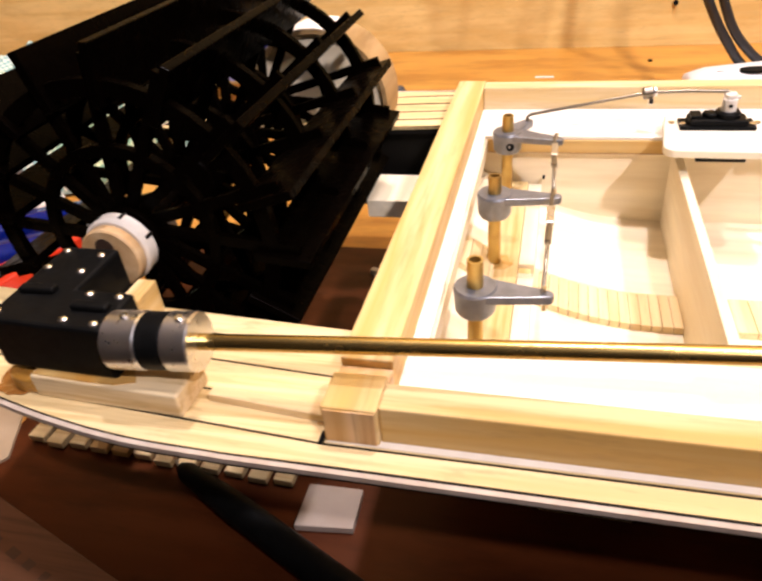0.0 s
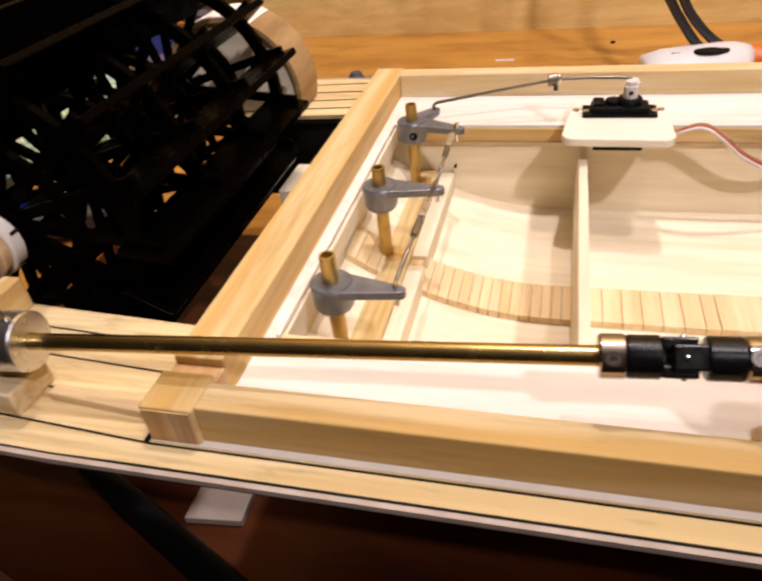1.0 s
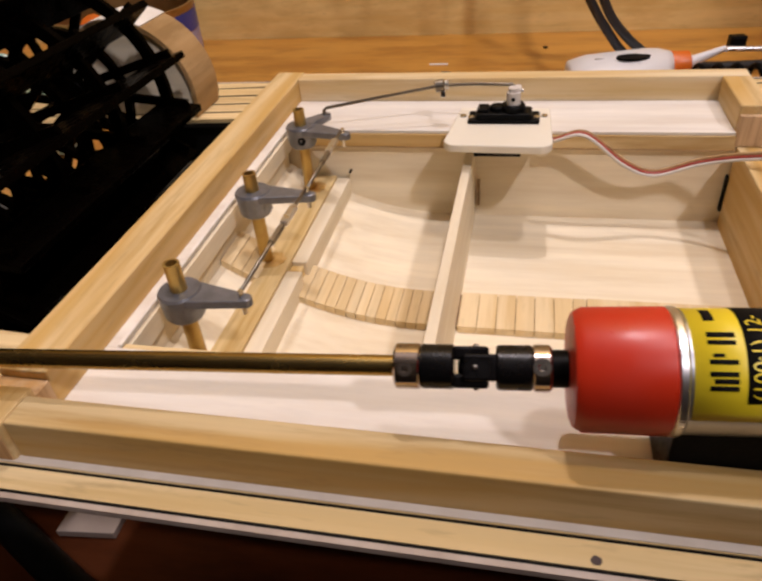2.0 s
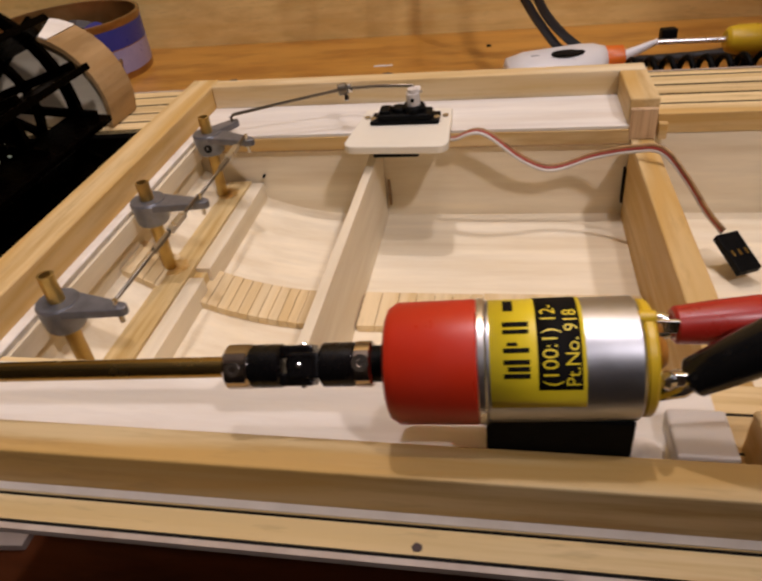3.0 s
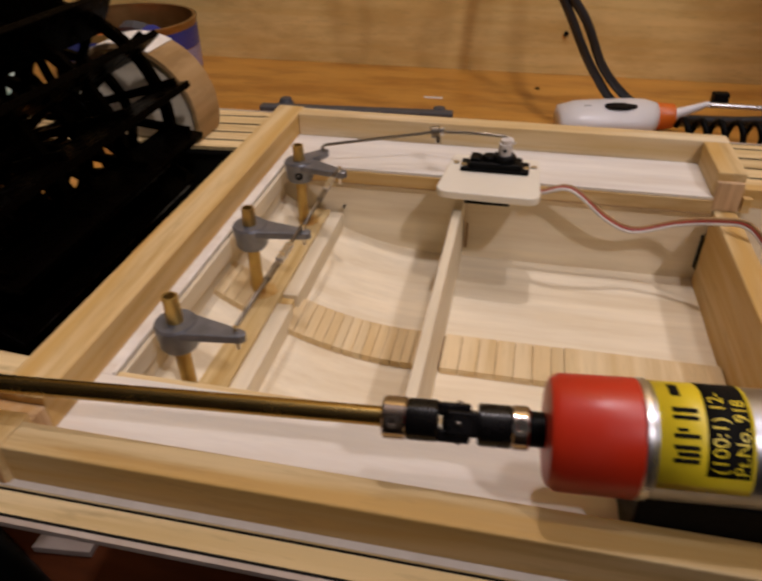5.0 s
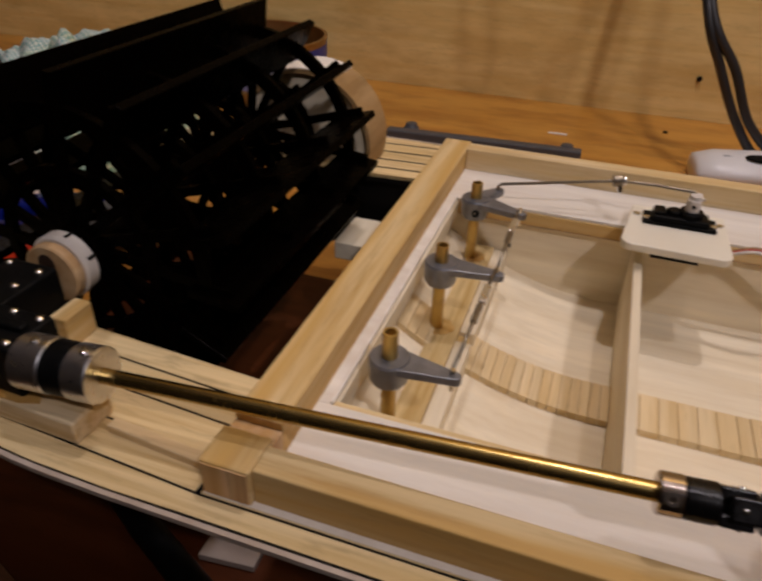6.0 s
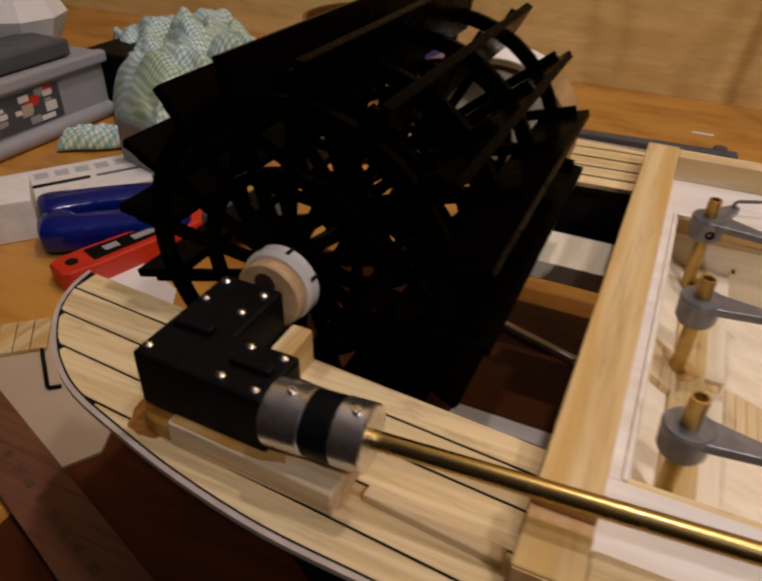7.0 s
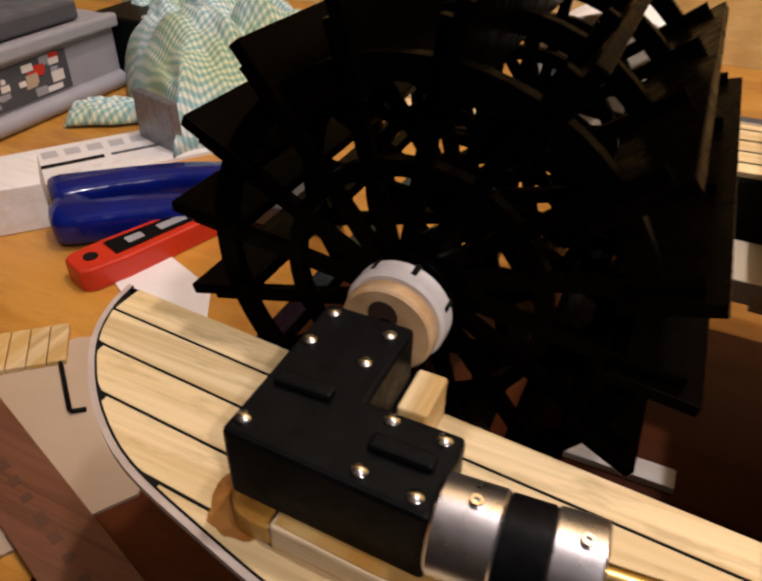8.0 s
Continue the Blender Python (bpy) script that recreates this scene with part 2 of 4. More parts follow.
def bm_box(x0, x1, y0, y1, z0, z1, bevel=0.0, seg=2, bm=None):
    b = bmesh.new()
    bmesh.ops.create_cube(b, size=1)
    for v in b.verts:
        v.co = ((x0 + x1) / 2 + v.co.x * (x1 - x0), (y0 + y1) / 2 + v.co.y * (y1 - y0), (z0 + z1) / 2 + v.co.z * (z1 - z0))
    if bevel:
        bmesh.ops.bevel(b, geom=b.edges[:] , offset=bevel, segments=seg, affect="EDGES", profile=0.5)
    return joined(bm, b)


def joined(bm, b):
    """Adds the mesh b to bm (or returns b alone)."""
    if bm is None:
        return b
    me = bpy.data.meshes.new("tmp")
    b.to_mesh(me)
    bm.from_mesh(me)
    bpy.data.meshes.remove(me)
    b.free()
    return bm


def bm_lathe(profile, a, b_, n=32, bm=None):
    """A turned body round the axis from a to b_: the profile is rows of (distance from a, radius)."""
    a, b_ = Vector(a), Vector(b_)
    ax = (b_ - a).normalized()
    u = ax.orthogonal().normalized()
    w = ax.cross(u)
    m = bmesh.new()
    rings = []
    for d, r in profile:
        c = a + ax * d
        if r < 1e-6:
            rings.append([m.verts.new(c)])
        else:
            rings.append([m.verts.new(c + (u * math.cos(k * math.tau / n) + w * math.sin(k * math.tau / n)) * r) for k in range(n)])
    for p, q in zip(rings, rings[1:]):
        for k in range(n):
            k2 = (k + 1) % n
            if len(p) == 1 and len(q) == 1:
                continue
            if len(p) == 1:
                m.faces.new((p[0], q[k2], q[k]))
            elif len(q) == 1:
                m.faces.new((p[k], p[k2], q[0]))
            else:
                m.faces.new((p[k], p[k2], q[k2], q[k]))
    bmesh.ops.recalc_face_normals(m, faces=m.faces)
    for f in m.faces:
        f.smooth = True
    for e in m.edges:
        if len(e.link_faces) == 2 and e.calc_face_angle() > 0.55:
            e.smooth = False
    return joined(bm, m)


def bm_cyl(a, b_, r, n=24, bevel=0.0, bm=None):
    d = (Vector(b_) - Vector(a)).length
    e = min(bevel, r * 0.6)
    prof = [(0, 0), (0, r - e), (e, r), (d - e, r), (d, r - e), (d, 0)] if e else [(0, 0), (0, r), (d, r), (d, 0)]
    return bm_lathe(prof, a, b_, n, bm)


def bm_prism(outline, z0, z1, axis="z", bevel=0.0, bm=None):
    """An outline pushed along an axis. For z the outline is (x, y), for y (x, z), for x (y, z)."""
    def at(p, h):
        return {"z": (p[0], p[1], h), "y": (p[0], h, p[1]), "x": (h, p[0], p[1])}[axis]
    m = bmesh.new()
    lo, hi = [m.verts.new(at(p, z0)) for p in outline], [m.verts.new(at(p, z1)) for p in outline]
    m.faces.new(lo)
    m.faces.new(hi)
    for k in range(len(outline)):
        j = (k + 1) % len(outline)
        m.faces.new((lo[k], lo[j], hi[j], hi[k]))
    bmesh.ops.recalc_face_normals(m, faces=m.faces)
    if bevel:
        bmesh.ops.bevel(m, geom=m.edges[:], offset=bevel, segments=2, affect="EDGES", profile=0.5)
    return joined(bm, m)


def bm_tube(points, r, n=10, bm=None):
    """A round wire through the points; r may be one radius or one a point."""
    pts = [Vector(p) for p in points]
    rs = r if isinstance(r, (list, tuple)) else [r] * len(pts)
    m, rings, u = bmesh.new(), [], None
    for k, p in enumerate(pts):
        d = (pts[min(k + 1, len(pts) - 1)] - pts[max(k - 1, 0)]).normalized()
        u = d.orthogonal().normalized() if u is None else (u - d * u.dot(d)).normalized()
        w = d.cross(u)
        rings.append([m.verts.new(p + (u * math.cos(j * math.tau / n) + w * math.sin(j * math.tau / n)) * rs[k]) for j in range(n)])
    for p, q in zip(rings, rings[1:]):
        for j in range(n):
            m.faces.new((p[j], p[(j + 1) % n], q[(j + 1) % n], q[j]))
    m.faces.new(rings[0])
    m.faces.new(rings[-1])
    bmesh.ops.recalc_face_normals(m, faces=m.faces)
    for f in m.faces:
        f.smooth = len(f.verts) == 4
    return joined(bm, m)


def smooth_path(pts, steps=8):
    """A smooth curve through the points (Catmull-Rom)."""
    p = [Vector(q) for q in pts]
    p = [2 * p[0] - p[1]] + p + [2 * p[-1] - p[-2]]
    out = []
    for k in range(1, len(p) - 2):
        for s in range(steps):
            t = s / steps
            out.append(0.5 * (2 * p[k] + (p[k + 1] - p[k - 1]) * t + (2 * p[k - 1] - 5 * p[k] + 4 * p[k + 1] - p[k + 2]) * t * t
                              + (3 * p[k] - p[k - 1] - 3 * p[k + 1] + p[k + 2]) * t ** 3))
    return out + [p[-2]]


def mesh_of(name, bm, mat, origin):
    bm.transform(Matrix.Diagonal((MM, MM, MM, 1)) @ Matrix.Translation(-Vector(origin)))
    me = bpy.data.meshes.new(name)
    bm.to_mesh(me)
    bm.free()
    me.materials.append(mat)
    return me


def thing(name, origin, label, category, group="", kind="", bm=None, mat=None):
    """A top-level thing at origin (mm): an Empty, or one mesh."""
    ob = new(name, mesh_of(name, bm, mat, origin) if bm else None)
    ob.location = Vector(origin) * MM
    ORIGIN[ob] = Vector(origin)
    return tagged(ob, label, category, group, kind)


def part(name, bm, mat, parent, label="", kind=""):
    ob = new(name, mesh_of(name, bm, mat, ORIGIN[parent]))
    ob.parent = parent
    ORIGIN[ob] = ORIGIN[parent]
    return tagged(ob, label, kind=kind)


def turned(bm, m):
    bm.transform(m)
    return bm


# ---- room ----
def slab(name, label, category, mat, x0, x1, y0, y1, z0, z1, bevel=0.0):
    return thing(name, ((x0 + x1) / 2, (y0 + y1) / 2, z0), label, category, kind="structure", bm=bm_box(x0, x1, y0, y1, z0, z1, bevel), mat=mat)


slab("floor", "dark brown wooden workshop floor", "floor", FLOOR_WOOD, -1400, 1400, -900, 640, -760, -750)
slab("workbench_top", "orange-brown varnished wooden workbench top", "workbench", TABLE_WOOD, -1200, 1200, -62, 588.5, -30, 0, 2)
slab("workbench_end_1", "plain wooden workbench end panel", "workbench", TABLE_WOOD, -1190, -1165, -50, 580, -750, -30)
slab("workbench_end_2", "plain wooden workbench end panel", "workbench", TABLE_WOOD, 1165, 1190, -50, 580, -750, -30)
slab("wall_north", "pale varnished plywood wall behind the workbench", "wall", WALL_PLY, -1400, 1400, 589, 640, -750, 1500)
slab("wall_south", "unseen wall behind the bench, near-black to limit bounce light", "wall", DULL, -1400, 1400, -950, -900, -750, 1500)
slab("wall_west", "unseen side wall, near-black to limit bounce light", "wall", DULL, -1450, -1400, -950, 640, -750, 1500)
slab("wall_east", "unseen side wall, near-black to limit bounce light", "wall", DULL, 1400, 1450, -950, 640, -750, 1500)
slab("ceiling", "unseen ceiling, its grey set for the bounce light", "ceiling", CEILING_BOUNCE, -1450, 1450, -950, 640, 1500, 1530)


# ---- model boat ----
DECK, TOP = 80.0, 90.0
YN, YF = -8.5, 224.0        # deck edges
WN, WF = 34.0, 166.0        # hull walls inside
MID = (YN + YF) / 2


def floor_z(x):
    return 44 + (0.005 * (80 - x) ** 2 if x < 80 else 0)


boat = thing("model_boat", (100, 104, 0), "half-built wooden sternwheeler model hull with planked deck on the bench", "model boat")


def stern_edge(off=0.0):
    """The near deck's outline round the stern, from the side inwards, set in by off."""
    pts = [(-20, -8.5), (-45, -7.6), (-67, -4.5), (-85, -0.5), (-105, 5), (-118, 12), (-128, 20.5), (-135, 29), (-139, 38), (-140.5, 46)]
    sm = smooth_path([(x, y, 0) for x, y in pts], 4)
    out = []
    for k, p in enumerate(sm):
        d = (sm[min(k + 1, len(sm) - 1)] - sm[max(k - 1, 0)]).normalized()
        nrm = Vector((d.y, -d.x, 0))
        out.append((p.x + nrm.x * off, p.y + nrm.y * off))
    return out


def inner_y(x):
    return 36.5 - 0.065 * x if x < 0 else 36.5


def clip_y(x, off):
    """The near deck edge's y at x, set in by off."""
    e = stern_edge(off)
    if x >= e[0][0]:
        return YN + off
    for (xa, ya), (xb, yb) in zip(e, e[1:]):
        if xb <= x <= xa:
            return ya + (yb - ya) * (xa - x) / max(1e-6, xa - xb)
    return 99


def mirror(bm):
    bm.transform(Matrix.Translation((0, 2 * MID, 0)) @ Matrix.Diagonal((1, -1, 1, 1)))
    bmesh.ops.reverse_faces(bm, faces=bm.faces)
    return bm


XE = 430.0
# deck underlay (black, shows as the caulked seams), white edge strip and planks
for side in (0, 1):
    edge = stern_edge(1.2)
    outline = [(XE, YN + 1.2)] + edge + [(x, inner_y(x)) for x in (-140, -100, -50, 0)] + [(XE, 36.5)]
    bm = bm_prism(outline, DECK - 3.4, DECK - 0.05)
    part("deck_underlay", mirror(bm) if side else bm, CAULK, boat)
    strip = bmesh.new()
    outer, inner = [(XE, YN)] + stern_edge(0), [(XE, YN + 1.2)] + edge
    for (xa, ya), (xb, yb), (xc, yc), (xd, yd) in zip(outer, outer[1:], inner, inner[1:]):
        vs = [strip.verts.new((x, y, z)) for z in (DECK - 1.3, DECK + 0.1) for x, y in ((xa, ya), (xb, yb), (xd, yd), (xc, yc))]
        for f in ((0, 1, 2, 3), (4, 5, 6, 7), (0, 1, 5, 4), (2, 3, 7, 6)):
            strip.faces.new([vs[i] for i in f])
    bmesh.ops.remove_doubles(strip, verts=strip.verts, dist=0.001)
    bmesh.ops.recalc_face_normals(strip, faces=strip.faces)
    part("edge_strip", mirror(strip) if side else strip, EDGE_STRIP, boat, "thin bare ply strip round the deck edge")

GAP = (0.36, 0.8)
SEAMS = [-6.95, -1.2, 9.0, 19.0, 28.6, 36.5]
for side in (0, 1):
    for k, (ya, yb) in enumerate(zip(SEAMS, SEAMS[1:])):
        lo, hi = [], []
        xs = [XE, 300, 200, 100, 0, -20, -40] + [-40 - 2.2 * j for j in range(1, 46)]
        for x in xs:
            f = -0.065 * min(0, x)
            a, b_ = ya + f, yb + f
            a = (clip_y(x, 1.7) if k == 0 else max(a + GAP[side], clip_y(x, 1.7))) if x < 0 else a + GAP[side]
            b_ -= GAP[side] if k < 4 else 0
            if b_ - a < 0.15:
                if x < -60:
                    break
                continue
            lo.append((x, a))
            hi.append((x, b_))
        outline = lo + hi[::-1]
        bm = bm_prism(outline, DECK - 1.5, DECK + random.uniform(0.06, 0.2))
        part("deck_plank", mirror(bm) if side else bm, PLANK, boat)

# coaming: beams round the opening
part("coaming_stern", bm_box(0, 12, 0, 11, DECK, TOP, 0.5), BEAM_Y, boat)
part("sawn_end", bm_box(0.5, 11.5, -0.3, 0.05, DECK + 0.4, TOP - 0.6, 0.1), END_GRAIN, boat, "sawn end grain of the stern beam")
part("seam_blot", bm_box(-1.3, -0.05, -0.9, 2.2, DECK, DECK + 0.45, 0.1), CAULK, boat)
part("coaming_stern", bm_box(0, 12, 11, 15.5, DECK, TOP - 2.2, 0.3), END_GRAIN, boat, "shallow notch, darker than the beam, under the drive shaft")
part("coaming_stern", bm_box(0, 12, 15.5, 207, DECK, TOP, 0.5), BEAM_Y, boat)
part("coaming_side", bm_box(12.05, 190, 1.2, 8.8, DECK, TOP, 0.5), BEAM_X, boat)
part("coaming_side", bm_box(12.05, 190, 197, 205, DECK, TOP, 0.5), BEAM_LIT, boat)
part("base_strip", bm_box(0.5, 190, -0.55, 1.15, DECK + 0.02, DECK + 0.4), WHITE_TRIM, boat)
# pale side decks inside the coaming
part("side_deck", bm_box(12.05, 178, 8.85, 34.5, DECK - 0.6, DECK + 0.6, 0.15), WHITE_DECK, boat)
part("side_deck", bm_box(12.05, 182, 166, 196.9, DECK - 0.6, DECK + 0.6, 0.15), WHITE_DECK, boat)
part("end_deck", bm_box(12.05, 16, 34.55, 165.9, DECK - 0.6, DECK + 0.6, 0.15), WHITE_DECK, boat)
part("carlin", bm_box(17.1, 181, 165.4, 169, DECK - 6, DECK - 0.65, 0.2), BEAM_X, boat)
part("carlin", bm_box(17.1, 181, 32, 35.2, DECK - 6, DECK - 0.65, 0.2), BEAM_X, boat)
part("carlin", bm_box(13, 17, 35, 166, DECK - 7, DECK - 0.65, 0.2), PLY_Y, boat)
# hull: walls, curved floor, bulkheads, transom
part("hull_side", bm_box(5, XE, WF + 1.4, WF + 5, 37, DECK - 3.5), PLY_X, boat)
part("hull_side", bm_box(5, XE, WN - 5, WN - 1.4, 37, DECK - 3.5), PLY_X, boat)
part("transom", bm_box(4, 11.9, 20, 188, 62, DECK - 0.1), BLACK_PAINT, boat, "black painted transom")
bm = bmesh.new()
xs = [12 + 4 * k for k in range(20)] + [100, 180, 300, XE]
rows_ = [[bm.verts.new((x, y, floor_z(x) + dz)) for y, dz in ((WN - 1.4, 0), (WF + 1.4, 0), (WF + 1.4, -3), (WN - 1.4, -3))] for x in xs]
for p, q in zip(rows_, rows_[1:]):
    for k in range(4):
        bm.faces.new((p[k], p[(k + 1) % 4], q[(k + 1) % 4], q[k]))
bmesh.ops.recalc_face_normals(bm, faces=bm.faces)
part("hull_floor", bm, PLY_X, boat)
part("end_lip", bm_box(15.3, 16.4, 34.6, 165.8, DECK + 0.62, DECK + 1.5, 0.2), WHITE_DECK, boat)
part("inner_stern_panel", bm_box(12.5, 14.5, WN, WF, 60, DECK - 7.2), PLY_Y, boat)
part("bulkhead", bm_box(87.3, 90.3, WN, WF, 42, 75.5, 0.2), PLY_Y, boat)
part("bulkhead", bm_box(181.5, 189.5, WN, WF, 42, 75.5, 0.4), BEAM_Y, boat)
part("coaming_stub", bm_box(180, 190, 167, 196.9, DECK, TOP, 0.5), BEAM_Y, boat)
part("coaming_stub", bm_box(180.5, 189.5, 8.9, 20.5, DECK, TOP, 0.5), BEAM_Y, boat)
part("beam_end", bm_box(180.4, 189.6, 165.2, 168.2, 75.6, TOP - 3.2, 0.3), END_GRAIN, boat, "sawn end grain of the cross beam")
part("filler_block", bm_box(190.3, 193.4, 164.8, 167.3, 75.6, DECK + 1.4, 0.3), BEAM_X, boat)
part("forward_coaming", bm_box(190.2, XE, 167.5, 175, DECK - 3.4, DECK + 4, 0.3), BEAM_X, boat)
part("deck_plank", bm_box(190.2, XE, 175.6, 178.7, DECK - 3.4, DECK + 0.1), PLANK, boat)
part("forward_coaming", bm_box(190.2, XE, 36.6, 40, DECK, DECK + 4, 0.3), BEAM_X, boat)
for x in (60, 330):
    thing("boat_stand", (x, 104, 0), "plain wooden block under the hull", "stand", bm=bm_box(x - 15, x + 15, 50, 155, 0, 37.2, 1), mat=BEAM_Y)

# ---- paddle wheel ----
WX, WZ, R0 = -73.0, 96.0, 54.5
wheel = thing("paddle_wheel", (WX, 108, WZ), "black painted stern paddle wheel with sixteen float boards and spoked rings", "paddle wheel")
for k in range(16):
    a = radians(-6.3 + 22.5 * k)
    bm = bm_box(38, R0, 50.5, 166, -1.3, 1.3, 0.3)
    bm.transform(Matrix.Translation((WX, 0, WZ)) @ Matrix.Rotation(-a, 4, "Y"))
    part("float_board", bm, BLACK_WHEEL, wheel)
for y in (54, 90, 127, 162):
    rim = part("wheel_rim", bm_lathe([(0, 40.5), (0, 45), (2.6, 45), (2.6, 40.5), (0, 40.5)], (WX, y - 1.3, WZ), (WX, y + 1.3, WZ), 64), BLACK_WHEEL, wheel)
    part("wheel_rim", bm_lathe([(0, 24), (0, 27.2), (2.6, 27.2), (2.6, 24), (0, 24)], (WX, y - 1.3, WZ), (WX, y + 1.3, WZ), 48), BLACK_WHEEL, wheel)
    for k in range(16):
        a = radians(-6.3 + 22.5 * k)
        bm = bm_box(6, 51, y - 1, y + 1, 0.8, 4.0)
        bm.transform(Matrix.Translation((WX, 0, WZ)) @ Matrix.Rotation(-a, 4, "Y"))
        part("spoke", bm, BLACK_WHEEL, rim)
    part("boss", bm_cyl((WX, y - 2.5, WZ), (WX, y + 2.5, WZ), 9, 24, 0.4), BLACK_WHEEL, rim)
part("axle", bm_cyl((WX, 38, WZ), (WX, 180, WZ), 2.0, 16), BLACK_WHEEL, wheel)
part("hub_disc", bm_cyl((WX, 44.5, WZ - 0.6), (WX, 49.5, WZ - 0.6), 9.9, 36, 0.6), WHITE_NYLON, wheel, "white nylon hub disc")
part("hub_washer", bm_cyl((WX, 41.0, WZ - 0.9), (WX, 44.6, WZ - 0.9), 9.0, 32, 0.5), WASHER, wheel, "glue-stained wooden washer")

# ---- right-angle gearbox ----
gear = thing("gearbox", (-66, 15, DECK), "black plastic right-angle gearbox with chrome screws on the deck", "gearbox")
L = [(-82.4, 5.2), (-50.5, 4.2), (-50.5, 19), (-66, 19), (-66, 37.5), (-82.4, 37.5)]
part("housing", bm_prism(L, 86.7, 101, "z", 0.9), BLACK_ABS, gear)
for x, y in ((-80, 34.8), (-80.2, 27), (-69, 33.6), (-69.8, 26), (-80.4, 8.2), (-61.2, 17), (-53.1, 16.8), (-61.5, 7.1), (-53.3, 6.5)):
    part("screw", bm_lathe([(0, 1.3), (0.5, 1.2), (0.9, 0.7), (1.0, 0)], (x, y, 100.9), (x, y, 103), 14), CHROME, gear)
A, B = Vector((-50.5, 8.2, 95.6)), Vector((133, 16.5, 102.8))
AX = (B - A).normalized()


def on_axis(d):
    return A + AX * d


part("collar", bm_cyl(on_axis(0), on_axis(8.5), 6.8, 40, 0.4), STEEL, gear, "turned steel coupling collar")
part("rubber_ring", bm_cyl(on_axis(8.5), on_axis(14.5), 6.6, 40, 0.3), BLACK_ABS, gear)
part("collar", bm_cyl(on_axis(14.5), on_axis(21), 6.8, 40, 0.4), STEEL, gear, "turned steel coupling collar")
for d, up in ((4.6, 88), (18.2, 84)):
    a_ = radians(up)
    n_ = (Vector((0, -1, 0)) * math.cos(a_) + Vector((0, 0, 1)) * math.sin(a_)).normalized()
    part("cap_screw", bm_lathe([(0, 0.95), (0.7, 0.95), (0.85, 0.8), (0.85, 0.5), (0.3, 0.4), (0.3, 0)], on_axis(d) + n_ * 6.6, on_axis(d) + n_ * 9, 16), CHROME, gear)
shaft = thing("drive_shaft", tuple(on_axis(20)), "long brass drive rod ending in a black universal joint", "drive shaft")
part("rod", bm_cyl(on_axis(20.5), on_axis(141), 1.9, 24), BRASS, shaft)
TURN = AX.to_track_quat("X", "Z").to_matrix().to_4x4()


def prong(d0, d1, turn, across, up):
    """One fork arm of the universal joint, set off the axis and turned round it."""
    m = Matrix.Translation(on_axis(0)) @ TURN @ Matrix.Rotation(turn, 4, "X")
    return turned(bm_box(d0, d1, -across, across, up - 1.5, up + 0.9, 0.5), m)


part("joint", bm_cyl(on_axis(144), on_axis(150.0), 3.9, 32, 0.4), BLACK_GLOSS, shaft)
part("joint", bm_cyl(on_axis(157.0), on_axis(163.2), 3.9, 32, 0.4), BLACK_GLOSS, shaft)
for k in range(4):
    part("fork_arm", prong(149.8 if k % 2 else 151.4, 155.8 if k % 2 else 157.2, radians(48 + 90 * k), 2.3, 2.7), BLACK_GLOSS, shaft)
part("joint_core", bm_cyl(on_axis(150.5), on_axis(156.5), 1.9, 20, 0.6), BLACK_GLOSS, shaft)
for k in range(4):
    part("pivot_pin", prong(153.0, 154.2, radians(48 + 90 * k), 0.6, 3.2), CHROME, shaft)
part("joint_sleeve", bm_cyl(on_axis(139.5), on_axis(144.2), 4.05, 32, 0.4), SLEEVE, shaft)
part("joint_sleeve", bm_cyl(on_axis(163), on_axis(166.3), 4.05, 32, 0.4), SLEEVE, shaft)
part("motor_spindle", bm_cyl(on_axis(166), on_axis(171), 3.2, 24, 0.2), BLACK_ABS, shaft)
part("grub_screw", bm_lathe([(0, 1.5), (0.4, 1.5), (0.4, 0.7), (0.1, 0.5), (0.1, 0)], on_axis(164.6) + Vector((0, -2.8, 2.8)), on_axis(164.6) + Vector((0, -8, 8)), 16), CHROME, shaft)
part("grub_screw", bm_lathe([(0, 1.3), (0.4, 1.3), (0.4, 0.6), (0.1, 0.5), (0.1, 0)], on_axis(141.8) + Vector((0, -3.2, 2.2)), on_axis(141.8) + Vector((0, -8, 6)), 16), CHROME, shaft)
amber = [(-74.4, 3.2), (-78, 3.0), (-81, 3.8), (-83, 5.6), (-83.8, 8), (-83.8, 20), (-74.4, 20)]
thing("packing_block", (-79, 10, DECK), "amber glue-soaked packing piece under the gearbox", "wood block",
      bm=bm_prism(amber, DECK + 0.1, DECK + 4.6, "z", 0.7), mat=AMBER_WOOD)
thing("packing_block", (-54, 8, DECK), "pale pine packing block under the gearbox with glue on its edge", "wood block",
      bm=turned(bm_box(-20, 20, -6.2, 6.2, 0.1, 6.6, 0.6), Matrix.Translation((-54, 8.1, DECK)) @ Matrix.Rotation(radians(-2.2), 4, "Z")), mat=PALE_PINE)
thing("glue_smear", (-62, 5, DECK + 6.6), "amber glue smeared on the pine packing block", "glue",
      bm=bm_prism([(-73.4, 3.3), (-66, 2.9), (-58, 2.5), (-51, 2.6), (-46, 4.2), (-48.5, 8), (-52, 12), (-73.4, 14)], DECK + 6.58, DECK + 6.8, "z"), mat=GLUE_THIN)
